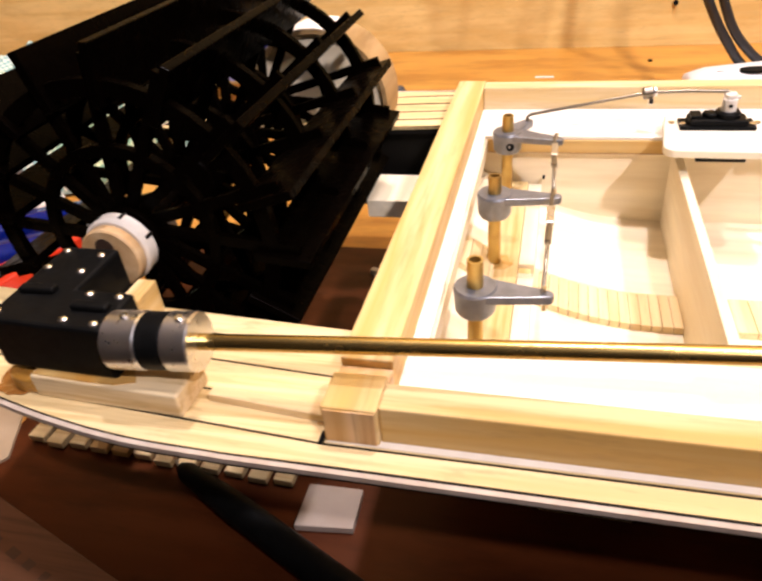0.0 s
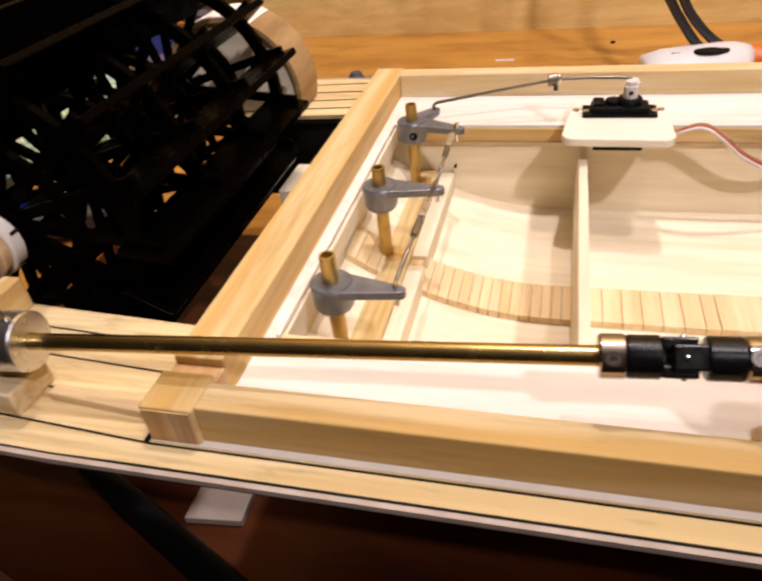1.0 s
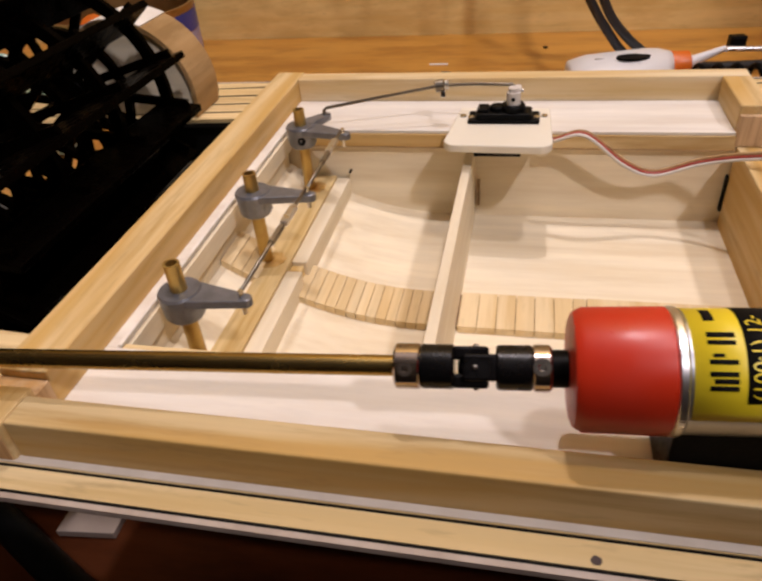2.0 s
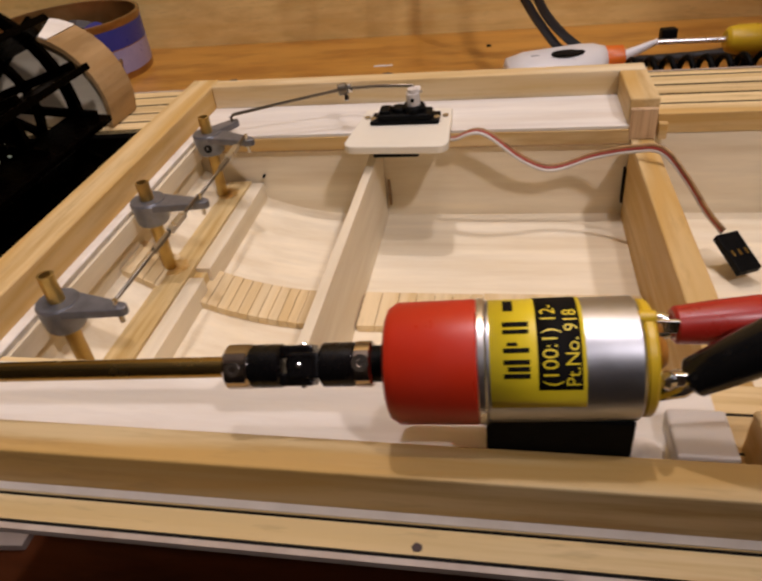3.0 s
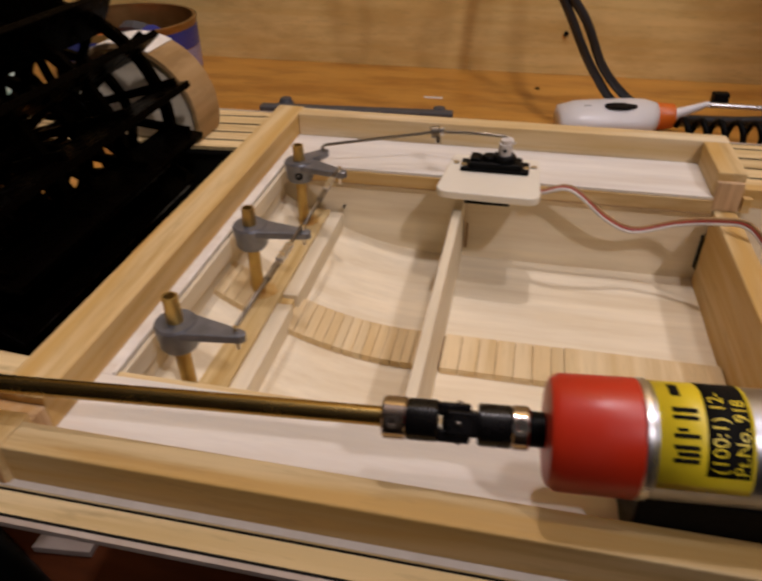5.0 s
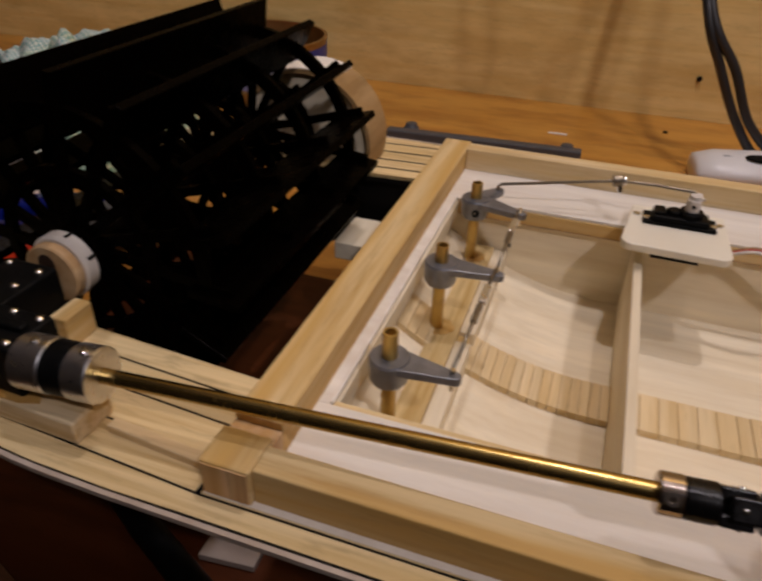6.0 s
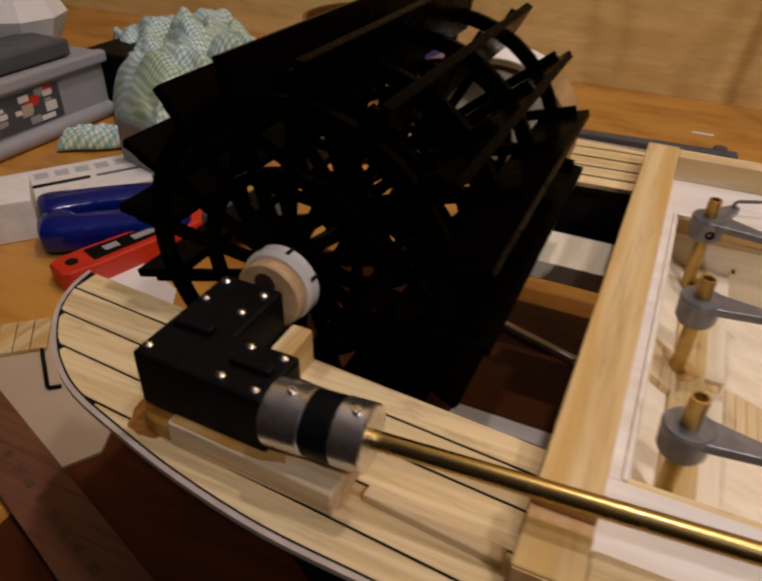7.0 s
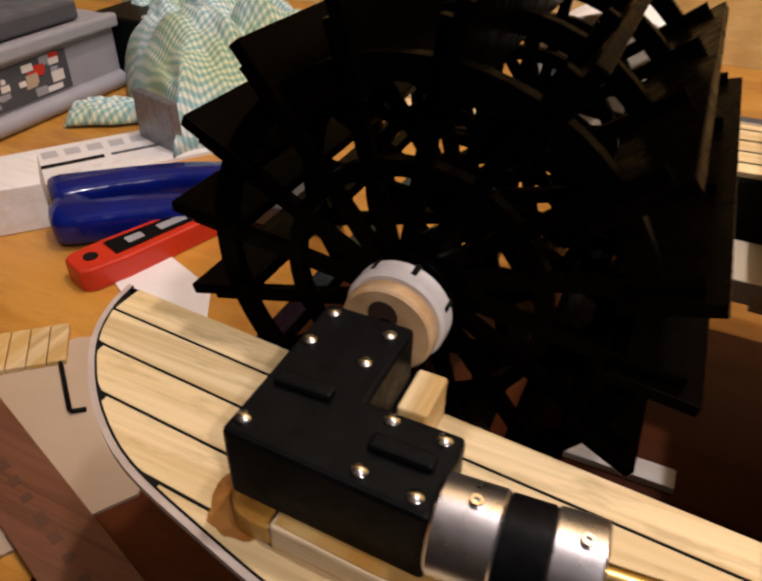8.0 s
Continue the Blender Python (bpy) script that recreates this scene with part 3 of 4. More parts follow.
thing("wood_stick", (-15, 7, DECK), "thin pale wooden stick lying on the deck planks", "wood strip", bm=turned(bm_box(-14.5, 14.5, -1.6, 1.6, 0.1, 2.4, 0.3),
      Matrix.Translation((-16, 7.5, DECK)) @ Matrix.Rotation(radians(-5), 4, "Z")), mat=PALE_PINE)

# ---- motor ----
motor = thing("gear_motor", tuple(on_axis(185)), "geared electric motor with red end cap and yellow label", "motor")
part("cap", bm_lathe([(0, 0), (0, 8.4), (0.5, 9.6), (2.0, 10.5), (15, 10.6), (15.3, 10.2), (15.3, 0)], on_axis(169), B, 56), RED_PLASTIC, motor)
part("seam_ring", bm_cyl(on_axis(184.2), on_axis(185.8), 10.7, 48, 0.3), STEEL, motor, "bright steel gearbox flange")
part("can", bm_cyl(on_axis(185.5), on_axis(209.6), 10.2, 56, 0.5), CAN_STEEL, motor, "bare steel motor can")
UP = AX.cross(Vector((0, 1, 0))).normalized()
SIDE = UP.cross(AX).normalized()
if UP.z < 0:
    UP, SIDE = -UP, SIDE
if SIDE.y > 0:
    SIDE = -SIDE


def round_motor(d, turn, r):
    """A point on the motor: d along its axis, turn degrees up from the side that faces the bench front."""
    return on_axis(d) + (SIDE * math.cos(radians(turn)) + UP * math.sin(radians(turn))) * r


def wrapped(d0, d1, t0, t1, r, thick, steps=24):
    bm = bmesh.new()
    cols = []
    for k in range(steps + 1):
        a = t0 + (t1 - t0) * k / steps
        cols.append([bm.verts.new(round_motor(d, a, q)) for d, q in ((d0, r), (d1, r), (d1, r + thick), (d0, r + thick))])
    for p, q in zip(cols, cols[1:]):
        for k in range(4):
            bm.faces.new((p[k], p[(k + 1) % 4], q[(k + 1) % 4], q[k]))
    bm.faces.new(cols[0])
    bm.faces.new(cols[-1])
    bmesh.ops.recalc_face_normals(bm, faces=bm.faces)
    for f in bm.faces:
        f.smooth = True
    return bm


def lettering(text, size, d, turn, r, mat, parent):
    """Words round the motor, read upwards: built-in font, bent to the can."""
    cu = bpy.data.curves.new("letters", "FONT")
    cu.body, cu.size = text, size
    ob = bpy.data.objects.new("letters", cu)
    scene.collection.objects.link(ob)
    bpy.context.view_layer.update()
    me = bpy.data.meshes.new_from_object(ob.evaluated_get(bpy.context.evaluated_depsgraph_get()))
    bpy.data.objects.remove(ob)
    bm = bmesh.new()
    bm.from_mesh(me)
    bmesh.ops.subdivide_edges(bm, edges=[e for e in bm.edges if e.calc_length() > 0.6], cuts=2)
    for v in bm.verts:
        v.co = round_motor(d - v.co.y, turn + math.degrees(v.co.x / r), r)
    return part("lettering", bm, mat, parent)


label = part("label", wrapped(186.3, 200.8, -3, 210, 10.2, 0.12), YELLOW, motor, "yellow maker's label with black print")
part("print_plate", wrapped(193.6, 200.2, 16, 165, 10.32, 0.05), CAULK, label)
lettering("(100:1) 12-", 3.3, 196.6, 19, 10.42, YELLOW, label)
lettering("Pt.No. 918", 3.0, 199.8, 19, 10.42, YELLOW, label)
for k, (t0, w) in enumerate(((27, 4), (33, 4), (39, 4), (49, 4), (55, 3), (66, 4), (73, 5))):
    part("print_bar", wrapped(188.4 if k not in (1, 4) else 189.0, 192.4 if k != 4 else 190.6, t0, t0 + w, 10.32, 0.06, 4), CAULK, label)
part("print_bar", wrapped(188.6, 190.2, 92, 112, 10.32, 0.06, 8), CAULK, label)
bell = part("end_bell", bm_cyl(on_axis(209.6), on_axis(211.6), 9.6, 40, 0.5), YELLOW_PLASTIC, motor, "yellow plastic end bell")
part("lug", bm_cyl(round_motor(209.0, 84, 9.2), round_motor(211.8, 84, 9.2), 1.2, 14, 0.3), YELLOW_PLASTIC, bell)
for turn in (100, 10):
    p = round_motor(211, turn, 6)
    part("terminal", bm_box(p.x, p.x + 5, p.y - 0.4, p.y + 0.4, p.z - 1.2, p.z + 1.2, 0.15), CHROME, motor)
part("capacitor", bm_lathe([(0, 0), (0.2, 2.2), (1.0, 2.7), (1.8, 2.2), (2, 0)], round_motor(212, 60, 2.5), round_motor(215, 60, 2.5), 20), AMBER, motor, "amber disc capacitor")
part("solder_blob", bm_lathe([(0, 0), (0.3, 1.2), (1.2, 1.6), (2.2, 0.9), (2.5, 0)], round_motor(212, 12, 7), round_motor(217, 12, 7), 14), CHROME, motor)
p0, p1 = on_axis(185.9), on_axis(209.6)
# Block is drawn large and black to take in the can's shadow.
part("mounting_block", bm_box(p0.x, p1.x, 8.9, 24, DECK + 0.7, 97.5, 0.4), BLACK_ABS, motor, "black block under the motor can, filling its shadow too")

# ---- gearbox details ----
for cx, cy, turn in ((-75.5, 17.2, 2), (-57.4, 12.0, 0)):
    part("raised_lug", turned(bm_box(-4.8, 4.8, -1.4, 1.4, 0, 1.7, 0.6), Matrix.Translation((cx, cy, 100.8)) @ Matrix.Rotation(radians(turn), 4, "Z")), BLACK_ABS, gear)
thing("bearing_block", (-65, 36, DECK), "small pale wooden bearing block beside the wheel hub", "wood block",
      bm=bm_box(-65.6, -60, 29.5, 40, DECK + 0.1, 90, 0.6), mat=BEAM_Y)
part("axle_bore", bm_cyl((WX - 0.6, 40.85, WZ + 2.6), (WX - 0.6, 42.6, WZ + 2.6), 2.9, 20), BORE, wheel, "dark bored hole in the washer")
for k in range(7):
    a = radians(51.4 * k + 22 + 9 * math.sin(3 * k))
    c = Vector((WX + 9.5 * math.cos(a), 47.6, WZ - 0.6 + 9.5 * math.sin(a)))
    part("hub_notch", bm_cyl(c - Vector((0, 1.2, 0)), c + Vector((0, 2, 0)), 0.7, 10), CAULK, wheel)

outline = []
for k in range(40):
    a = k * math.tau / 40
    w = 1 + 0.22 * noise.noise(Vector((math.cos(a) * 2, math.sin(a) * 2, 4)))
    outline.append((-82.0 + 6.5 * w * math.cos(a), 9.0 + 7.5 * w * math.sin(a)))
part("glue_stain", bm_prism(outline, DECK + 0.1, DECK + 0.45), GLUE, boat, "amber glue spread on the planks")
outline = [(-74 + 8 * (1 + 0.2 * noise.noise(Vector((k * 0.7, 2, 1)))) * math.cos(k * math.tau / 30), 37 + 3.2 * math.sin(k * math.tau / 30)) for k in range(30)]
part("glue_stain", bm_prism(outline, DECK + 0.1, DECK + 0.4), GLUE, boat, "amber glue spread on the planks")
for y in (50.3, 103, 155):
    o = [(27.5 + 4.6 * (1 + 0.35 * noise.noise(Vector((k * 0.8, y, 1)))) * math.cos(k * math.tau / 24), y + 4.6 * (1 + 0.35 * noise.noise(Vector((k * 0.9, y, 5)))) * math.sin(k * math.tau / 24)) for k in range(24)]
    part("glue_stain", bm_prism([(max(px, 25.1), py) for px, py in o], 60.9, 61.25), GLUE_THIN, boat, "amber glue round the rudder tube")
part("floor_speck", bm_cyl((165, 92, 44), (165, 92, 44.5), 0.7, 10), CAULK, boat)

# ---- far wheel bearing: rounded wooden drum ----
CX, CZ, RO = -58.0, 90.0, 31.0
arc = [(CX + RO * math.cos(radians(a)), CZ + RO * math.sin(radians(a))) for a in range(-18, 199, 6)]
drum = thing("bearing_housing", (CX, 190, DECK), "rounded plywood wheel bearing housing standing on the deck", "bearing housing")
inner_arc = [(CX + (RO - 1.8) * math.cos(radians(a)), CZ + (RO - 1.8) * math.sin(radians(a))) for a in range(198, -19, -6)]
part("curved_skin", bm_prism(arc + inner_arc, 179, 201, "y"), TAN_PLY, drum, "bent plywood skin with brown grain")
part("side_disc", bm_prism([(CX + (RO - 1.9) * math.cos(radians(a)), CZ + (RO - 1.9) * math.sin(radians(a))) for a in range(-18, 199, 6)], 181, 184, "y"), PLY_X, drum)
# Pale layer on the skin paints the light falling on its top.
part("top_cap", bm_prism([(CX + (RO + 0.5) * math.cos(radians(a)), CZ + (RO + 0.5) * math.sin(radians(a))) for a in range(64, 152, 4)]
                         + [(CX + (RO + 0.05) * math.cos(radians(a)), CZ + (RO + 0.05) * math.sin(radians(a))) for a in range(148, 63, -4)], 179.2, 200.8, "y"), WHITE_DECK, drum, "top of the skin, coloured pale where light falls on it")

# ---- inside the hull ----
part("cross_bar", bm_box(25, 34, WN, WF, 52, 61, 0.3), BAR, boat)
part("cross_batten", bm_box(34.1, 39.4, WN, 98.5, 50, 60, 0.3), PLY_Y, boat)
part("cross_batten", bm_box(34.1, 39.4, 104, WF, 50, 60, 0.3), PLY_Y, boat)
part("cross_batten", bm_box(34.1, 38.2, 98.6, 103.9, 50, 58.6, 0.3), BAR, boat)
# Dark base, seen as lines between the forward slats.
part("floor_strip", bm_box(90.4, 131, 93, 109.5, 43.5, 46.0, 0.1), DARK_PLY_EDGE, boat)
part("floor_strip", bm_box(131.2, 181, 92, 110, 43.5, 47.0, 0.2), SLAT, boat, "plain end of the floor strip")
x = 15.0
while x < 129:
    if x < 86.5:
        step = 3.3
    else:
        x = max(x, 91.0)
        step = 6.0
    z0, z1 = floor_z(x), floor_z(x + step - 0.4)
    e = min(x + step - 0.25, 87.2) if x < 87 else min(x + step - 0.25, 131)
    bm = bmesh.new()
    vs = [bm.verts.new(p) for p in ((x, 92 - (x < 40) * 0, z0 - 1), (e, 92, z1 - 1), (e, 110, z1 - 1), (x, 110, z0 - 1), (x, 92, z0 + 2.6), (e, 92, z1 + 2.6), (e, 110, z1 + 2.6), (x, 110, z0 + 2.6))]
    for f in ((0, 1, 2, 3), (4, 5, 6, 7), (0, 1, 5, 4), (1, 2, 6, 5), (2, 3, 7, 6), (3, 0, 4, 7)):
        bm.faces.new([vs[i] for i in f])
    bmesh.ops.recalc_face_normals(bm, faces=bm.faces)
    part("slat", bm, SLAT, boat)
    x += step
# Added dark sheet under the slats, which colours the lines between them.
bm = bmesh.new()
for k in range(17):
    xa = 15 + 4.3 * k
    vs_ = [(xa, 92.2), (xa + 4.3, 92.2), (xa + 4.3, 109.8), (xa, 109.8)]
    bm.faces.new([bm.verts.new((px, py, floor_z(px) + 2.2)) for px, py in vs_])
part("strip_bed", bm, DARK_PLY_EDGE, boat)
part("loose_sliver", turned(bm_box(-8, 8, -1.4, 1.4, 0, 0.7), Matrix.Translation((208, 60, 44.2)) @ Matrix.Rotation(radians(-35), 4, "Z")), DARK_PLY_EDGE, boat)
part("deck_nail", bm_prism([(124 + (0.9 + 0.08 * math.sin(2.3 * k)) * math.cos(k * math.tau / 12), -5.2 + (0.85 + 0.08 * math.cos(1.7 * k)) * math.sin(k * math.tau / 12)) for k in range(12)], DECK, DECK + 0.35), DARK_MARK, boat)
part("cleat", bm_box(-31, 3.4, 147, 172, 52, 60, 0.4), PLY_Y, boat, "pale frame block in the wheel well")
part("well_side", bm_box(-64, 3.9, 181, 184, 40, DECK - 3.5), BLACK_PAINT, boat, "black painted side of the wheel well")
part("wall_pin", bm_cyl((40, 165, 63), (40, 167, 63), 0.5, 8), CAULK, boat)
part("gap_line", bm_box(17.5, 181, 165.2, 165.45, 73.9, 74.3), DARK_PLY_EDGE, boat)
# Thin dark strips on the wall; the first draws a narrow slot.
part("wall_post", bm_box(91.2, 92.1, 165.8, 167.2, 49, 60), DARK_PLY_EDGE, boat)
part("wall_post", bm_box(180.7, 181.4, 164.8, 167.2, 50, 64), CAULK, boat)


# ---- rudder posts and linkage ----
def tiller(x, y, top, tip, lever=None):
    """A brass rudder post in the cross bar, with a cast tiller arm clamped on it."""
    ob = thing("rudder_post", (x, y, 60), "brass rudder tube with a grey cast tiller arm", "rudder post", "rudder posts in the stern well")
    part("tube", bm_lathe([(0, 0), (0, 2.1), (top - 60, 2.1), (top - 60, 1.5), (top - 64, 1.4), (top - 64, 0)], (x, y, 60), (x, y, top), 20), BRASS_DULL, ob)
    arm = part("tiller_arm", bm_lathe([(0, 2.0), (0, 4.6), (1.2, 5.3), (7.5, 5.7), (8.15, 5.3), (8.15, 2.0)], (x, y, 79.2), (x, y, 87), 32), GREY_CAST, ob)

    def blade(tx, ty, w0, w1, z0, z1):
        d = Vector((tx - x, ty - y, 0))
        n, ln = Vector((-d.y, d.x, 0)).normalized(), d.length
        d.normalize()
        base, end = Vector((x, y, 0)) + d * 2.5, Vector((tx, ty, 0)) - d * w1
        o = [base + n * w0, base - n * w0] + [end + (d * math.sin(a) - n * math.cos(a)) * w1 for a in [radians(g) for g in range(0, 181, 30)]]
        return bm_prism([(p.x, p.y) for p in o], z0, z1, "z", 0.35)
    part("arm_blade", blade(*tip, 4.6, 1.7, 84.6, 87.0), GREY_CAST, arm)
    part("link_pin", bm_cyl((tip[0] - 2.5, tip[1], 82), (tip[0] - 2.5, tip[1], 89.0), 0.65, 10), CHROME, arm)
    if lever:
        part("clamp_screw", bm_lathe([(0, 1.6), (0.4, 1.5), (0.4, 0.8), (0.05, 0.7), (0.05, 0)], (x + 1.3, y - 5.2, 82.8), (x + 1.5, y - 8, 82.8), 16), CAULK, arm)
    if lever:
        part("arm_blade", blade(*lever, 3.6, 1.8, 85.0, 87.6), GREY_CAST, arm)
    return ob


tiller(25.8, 155, 93.4, (46.5, 148), (34, 167))
tiller(25.8, 103, 93.2, (46.6, 102.5))
tiller(25.8, 50.3, 95.2, (45.6, 49.0))
for (a, b_) in (((43.4, 148, 88.2), (43.9, 102.5, 88.2)), ((43.7, 102.5, 88.6), (42.8, 49.2, 88.2))):
    a, b_ = Vector(a), Vector(b_)
    rod = thing("tie_rod", tuple(a), "thin steel tie rod with brass turnbuckle between the tiller arms", "linkage rod", "tie rods")
    part("wire", bm_tube([a + Vector((0, 0, -4)), a, b_, b_ + Vector((0, 0, -4))], 0.55, 10), DARK_WIRE, rod)
    d = b_ - a
    part("clevis", bm_box(-1.1, 1.1, -5, 5, -0.9, 0.9, 0.3), STEEL, rod).data.transform(Matrix.Translation((a + d * 0.30) * MM - a * MM) @ Matrix.Translation(Vector(tuple(a)) * MM))
    part("turnbuckle", bm_cyl(a + d * 0.42, a + d * 0.58, 1.0, 6), DARK_WIRE, rod)
push = thing("push_rod", (77, 173, 96), "bent steel push rod with a screwed stop collar", "push rod")
part("wire", bm_tube([(32.6, 164.5, 85), (32.6, 164.5, 89.2), (33.5, 164.9, 90), (76.8, 172.8, 95.6), (90, 171.4, 96.6), (103.2, 169.4, 97.0), (104.2, 169.3, 96.2), (104.2, 169.3, 93)], 0.62, 10), DARK_WIRE, push)
part("stop_collar", bm_cyl((74.6, 172.4, 95.3), (78.0, 172.9, 95.8), 2.3, 20, 0.3), DARK_WIRE, push)
part("stop_collar", bm_cyl((78.3, 172.9, 95.8), (79.6, 172.9, 95.9), 1.7, 20, 0.3), STEEL, push)
part("collar_screw", bm_cyl((77.6, 171.6, 93.9), (77.8, 170.9, 91.7), 1.1, 14, 0.2), CHROME, push)

# ---- servo on its plate ----
plate = thing("servo_plate", (99, 160, DECK), "ivory plastic servo plate on packers at the opening's edge", "mounting plate")
o = [(84, 177), (91.6, 177), (91.8, 170.5), (110.4, 170.5), (110.6, 176.6), (117.2, 176.6)]
for cx, cy, a0 in ((113.8, 146.2, 0), (85.0, 147.0, 270)):
    o += [(cx + 4.2 * math.cos(radians(a0 - g)), cy + 4.2 * math.sin(radians(a0 - g))) for g in range(0, 91, 15)]
part("plate", bm_prism(o, 82.4, 85.4, "z", 0.5), IVORY, plate)
part("packer", bm_box(84.5, 91.4, 167, 178.5, DECK + 0.7, 82.3, 0.2), IVORY, plate)
part("packer", bm_box(110.8, 116.6, 167, 178.5, DECK + 0.7, 82.3, 0.2), IVORY, plate)
servo = thing("servo", (99, 167, 86), "small black servo with white output arm", "servo")
part("case", bm_box(91.5, 107.5, 143.6, 158, 80.7, 82.3, 0.3), BLACK_ABS, servo)
part("flange", bm_box(87.8, 113.4, 160.6, 170.2, 85.5, 86.9, 0.5), BLACK_ABS, servo)
part("top_case", bm_box(90.6, 110.6, 161.0, 169.8, 86.6, 89.0, 0.9), BLACK_ABS, servo)
part("turret", bm_cyl((103.8, 166, 88.8), (103.8, 166, 91.2), 4.4, 28, 0.5), BLACK_ABS, servo)
part("turret", bm_cyl((98.2, 166, 88.8), (98.2, 166, 90.6), 2.8, 24, 0.4), BLACK_ABS, servo)
part("lead_block", bm_box(91.2, 95.2, 162.5, 169, 88.4, 90.2, 0.5), BLACK_ABS, servo)
horn = part("output_arm", bm_lathe([(0, 0), (0, 2.6), (4.4, 2.45), (4.5, 2.0), (6.0, 1.9), (6.0, 0)], (103.8, 166, 91.1), (103.8, 166, 99), 28), WHITE_NYLON, servo, "white nylon servo arm")
part("arm_tongue", bm_box(102.2, 106.4, 165.4, 170.6, 94.9, 96.7, 0.6), WHITE_NYLON, horn)
part("arm_screw", bm_cyl((103.8, 164.2, 93.6), (103.8, 163.3, 93.5), 0.75, 12), CAULK, horn)
part("arm_screw", bm_cyl((106.2, 166.6, 95.8), (107.2, 166.4, 95.8), 0.6, 12), STEEL, horn)
for x, y in ((85.6, 168.2), (88.9, 163.6), (115.2, 168.6), (112.4, 163.8)):
    part("screw", bm_lathe([(0, 1.3), (0.5, 1.2), (0.8, 0)], (x, y, 85.4 if x < 86 or x > 114 else 86.8), (x, y, 90), 14), CHROME, servo)
lead = thing("servo_lead", (150, 158, 72), "three-core servo lead with black plug hanging over the bulkhead", "cable")
run = [(116, 164, 79), (119, 158, 81), (129, 156, 84), (143, 157, 73), (154, 158, 68.5), (168, 156, 74), (180, 150, 79), (188, 145, 80.5), (195, 138, 74), (202, 134, 64), (208, 133, 57)]
for k, (mat, nm) in enumerate(((WHITE_NYLON, "white_core"), (PINK_CORE, "red_core"), (DARK_PLY_EDGE, "brown_core"))):
    part(nm, bm_tube([p + Vector((0.2 * k, (k - 1) * 0.95 * math.cos(j * 0.03), (k - 1) * 0.95 * math.sin(j * 0.03))) for j, p in enumerate(smooth_path(run, 7))], 0.6, 8), mat, lead)
m = Matrix.Translation((212.2, 127.5, 52)) @ Matrix.Rotation(radians(24), 4, "Z") @ Matrix.Rotation(radians(24), 4, "X")
plug = part("plug", turned(bm_box(-4, 4, -7.5, 7.5, -1.4, 1.4, 0.3), m), BLACK_ABS, lead, "black three-pin plug")
for k in (-1, 0, 1):
    part("contact", turned(bm_box(2.4 * k - 0.45, 2.4 * k + 0.45, -1.6, 0.6, 1.35, 1.5), m), BRASS, plug)


# ---- test leads ----
def clip_lead(name, label, a, b_, mat, wire_to, jaw):
    a, b_ = Vector(a), Vector(b_)
    d, ln = (b_ - a).normalized(), (b_ - a).length
    ob = thing(name, tuple(a), label, "test lead", "crocodile clips")
    part("boot", bm_lathe([(0, 0), (0, 2.7), (0.5, 3.2), (ln * 0.3, 3.8), (ln * 0.55, 4.1), (ln * 0.78, 3.5), (ln * 0.93, 2.0), (ln, 1.3), (ln, 0)], a, b_, 28), mat, ob)
    u = d.orthogonal().normalized()
    for s_ in (-1, 1):
        j = [a + d * 3, a - d * 2 + u * 1.3 * s_, a - d * jaw + u * 0.5 * s_]
        part("jaw", bm_tube(j, [1.3, 1.1, 0.7], 10), CHROME, ob)
    part("wire", bm_tube(smooth_path([b_ - d * 2, b_ + d * 10, *wire_to], 8), 1.0, 10), mat, ob)
    return ob


clip_lead("black_clip_lead", "black crocodile clip lead on the motor terminal", (166.5, 13.5, 103.5), (187, 13.0, 120), BLACK_BOOT, [(215, 14, 132), (260, 20, 120), (330, 30, 84.5), (400, 10, 81.5)], 6.5)
clip_lead("red_clip_lead", "red crocodile clip lead on the motor terminal", (165, 23, 106.5), (190, 25.5, 107.5), RED_BOOT, [(213, 26, 103), (260, 20, 92), (320, 12, 82), (400, 0, 81.5)], 6.0)
thing("tape_block", (173, 22, DECK), "small white block with clear tape beside the motor", "block", bm=bm_box(167.5, 178, 13.5, 25, DECK + 0.7, DECK + 5, 0.6), mat=PAPER)
thing("glue_scrap", (160, 15, DECK), "crumpled clear glue and tape residue by the motor", "residue", bm=turned(bm_lathe([(0, 0), (0.2, 4), (1.4, 3.2), (2.2, 1.4), (2.6, 0)], (0, 0, 0), (0, 0, 3), 9), Matrix.Translation((163, 17, DECK + 0.6))), mat=WHITE_TRIM)

# ---- things on the bench behind ----
bottle = thing("glue_bottle", (170, 440, 0), "white glue bottle with orange cap lying on the bench", "glue bottle")


def flat_loft(rows):
    """An oval body along x: rows of (x, y, z, half width, half height)."""
    bm, n = bmesh.new(), 28
    rings = [[bm.verts.new((x, y + w * math.cos(k * math.tau / n), z + h * math.sin(k * math.tau / n))) for k in range(n)] for x, y, z, w, h in rows]
    for p, q in zip(rings, rings[1:]):
        for k in range(n):
            bm.faces.new((p[k], p[(k + 1) % n], q[(k + 1) % n], q[k]))
    bm.faces.new(rings[0])
    bm.faces.new(rings[-1])
    bmesh.ops.recalc_face_normals(bm, faces=bm.faces)
    for f in bm.faces:
        f.smooth = True
    return bm


tip = Matrix.Translation((136, 436, 0)) @ Matrix.Rotation(radians(8), 4, "Z")
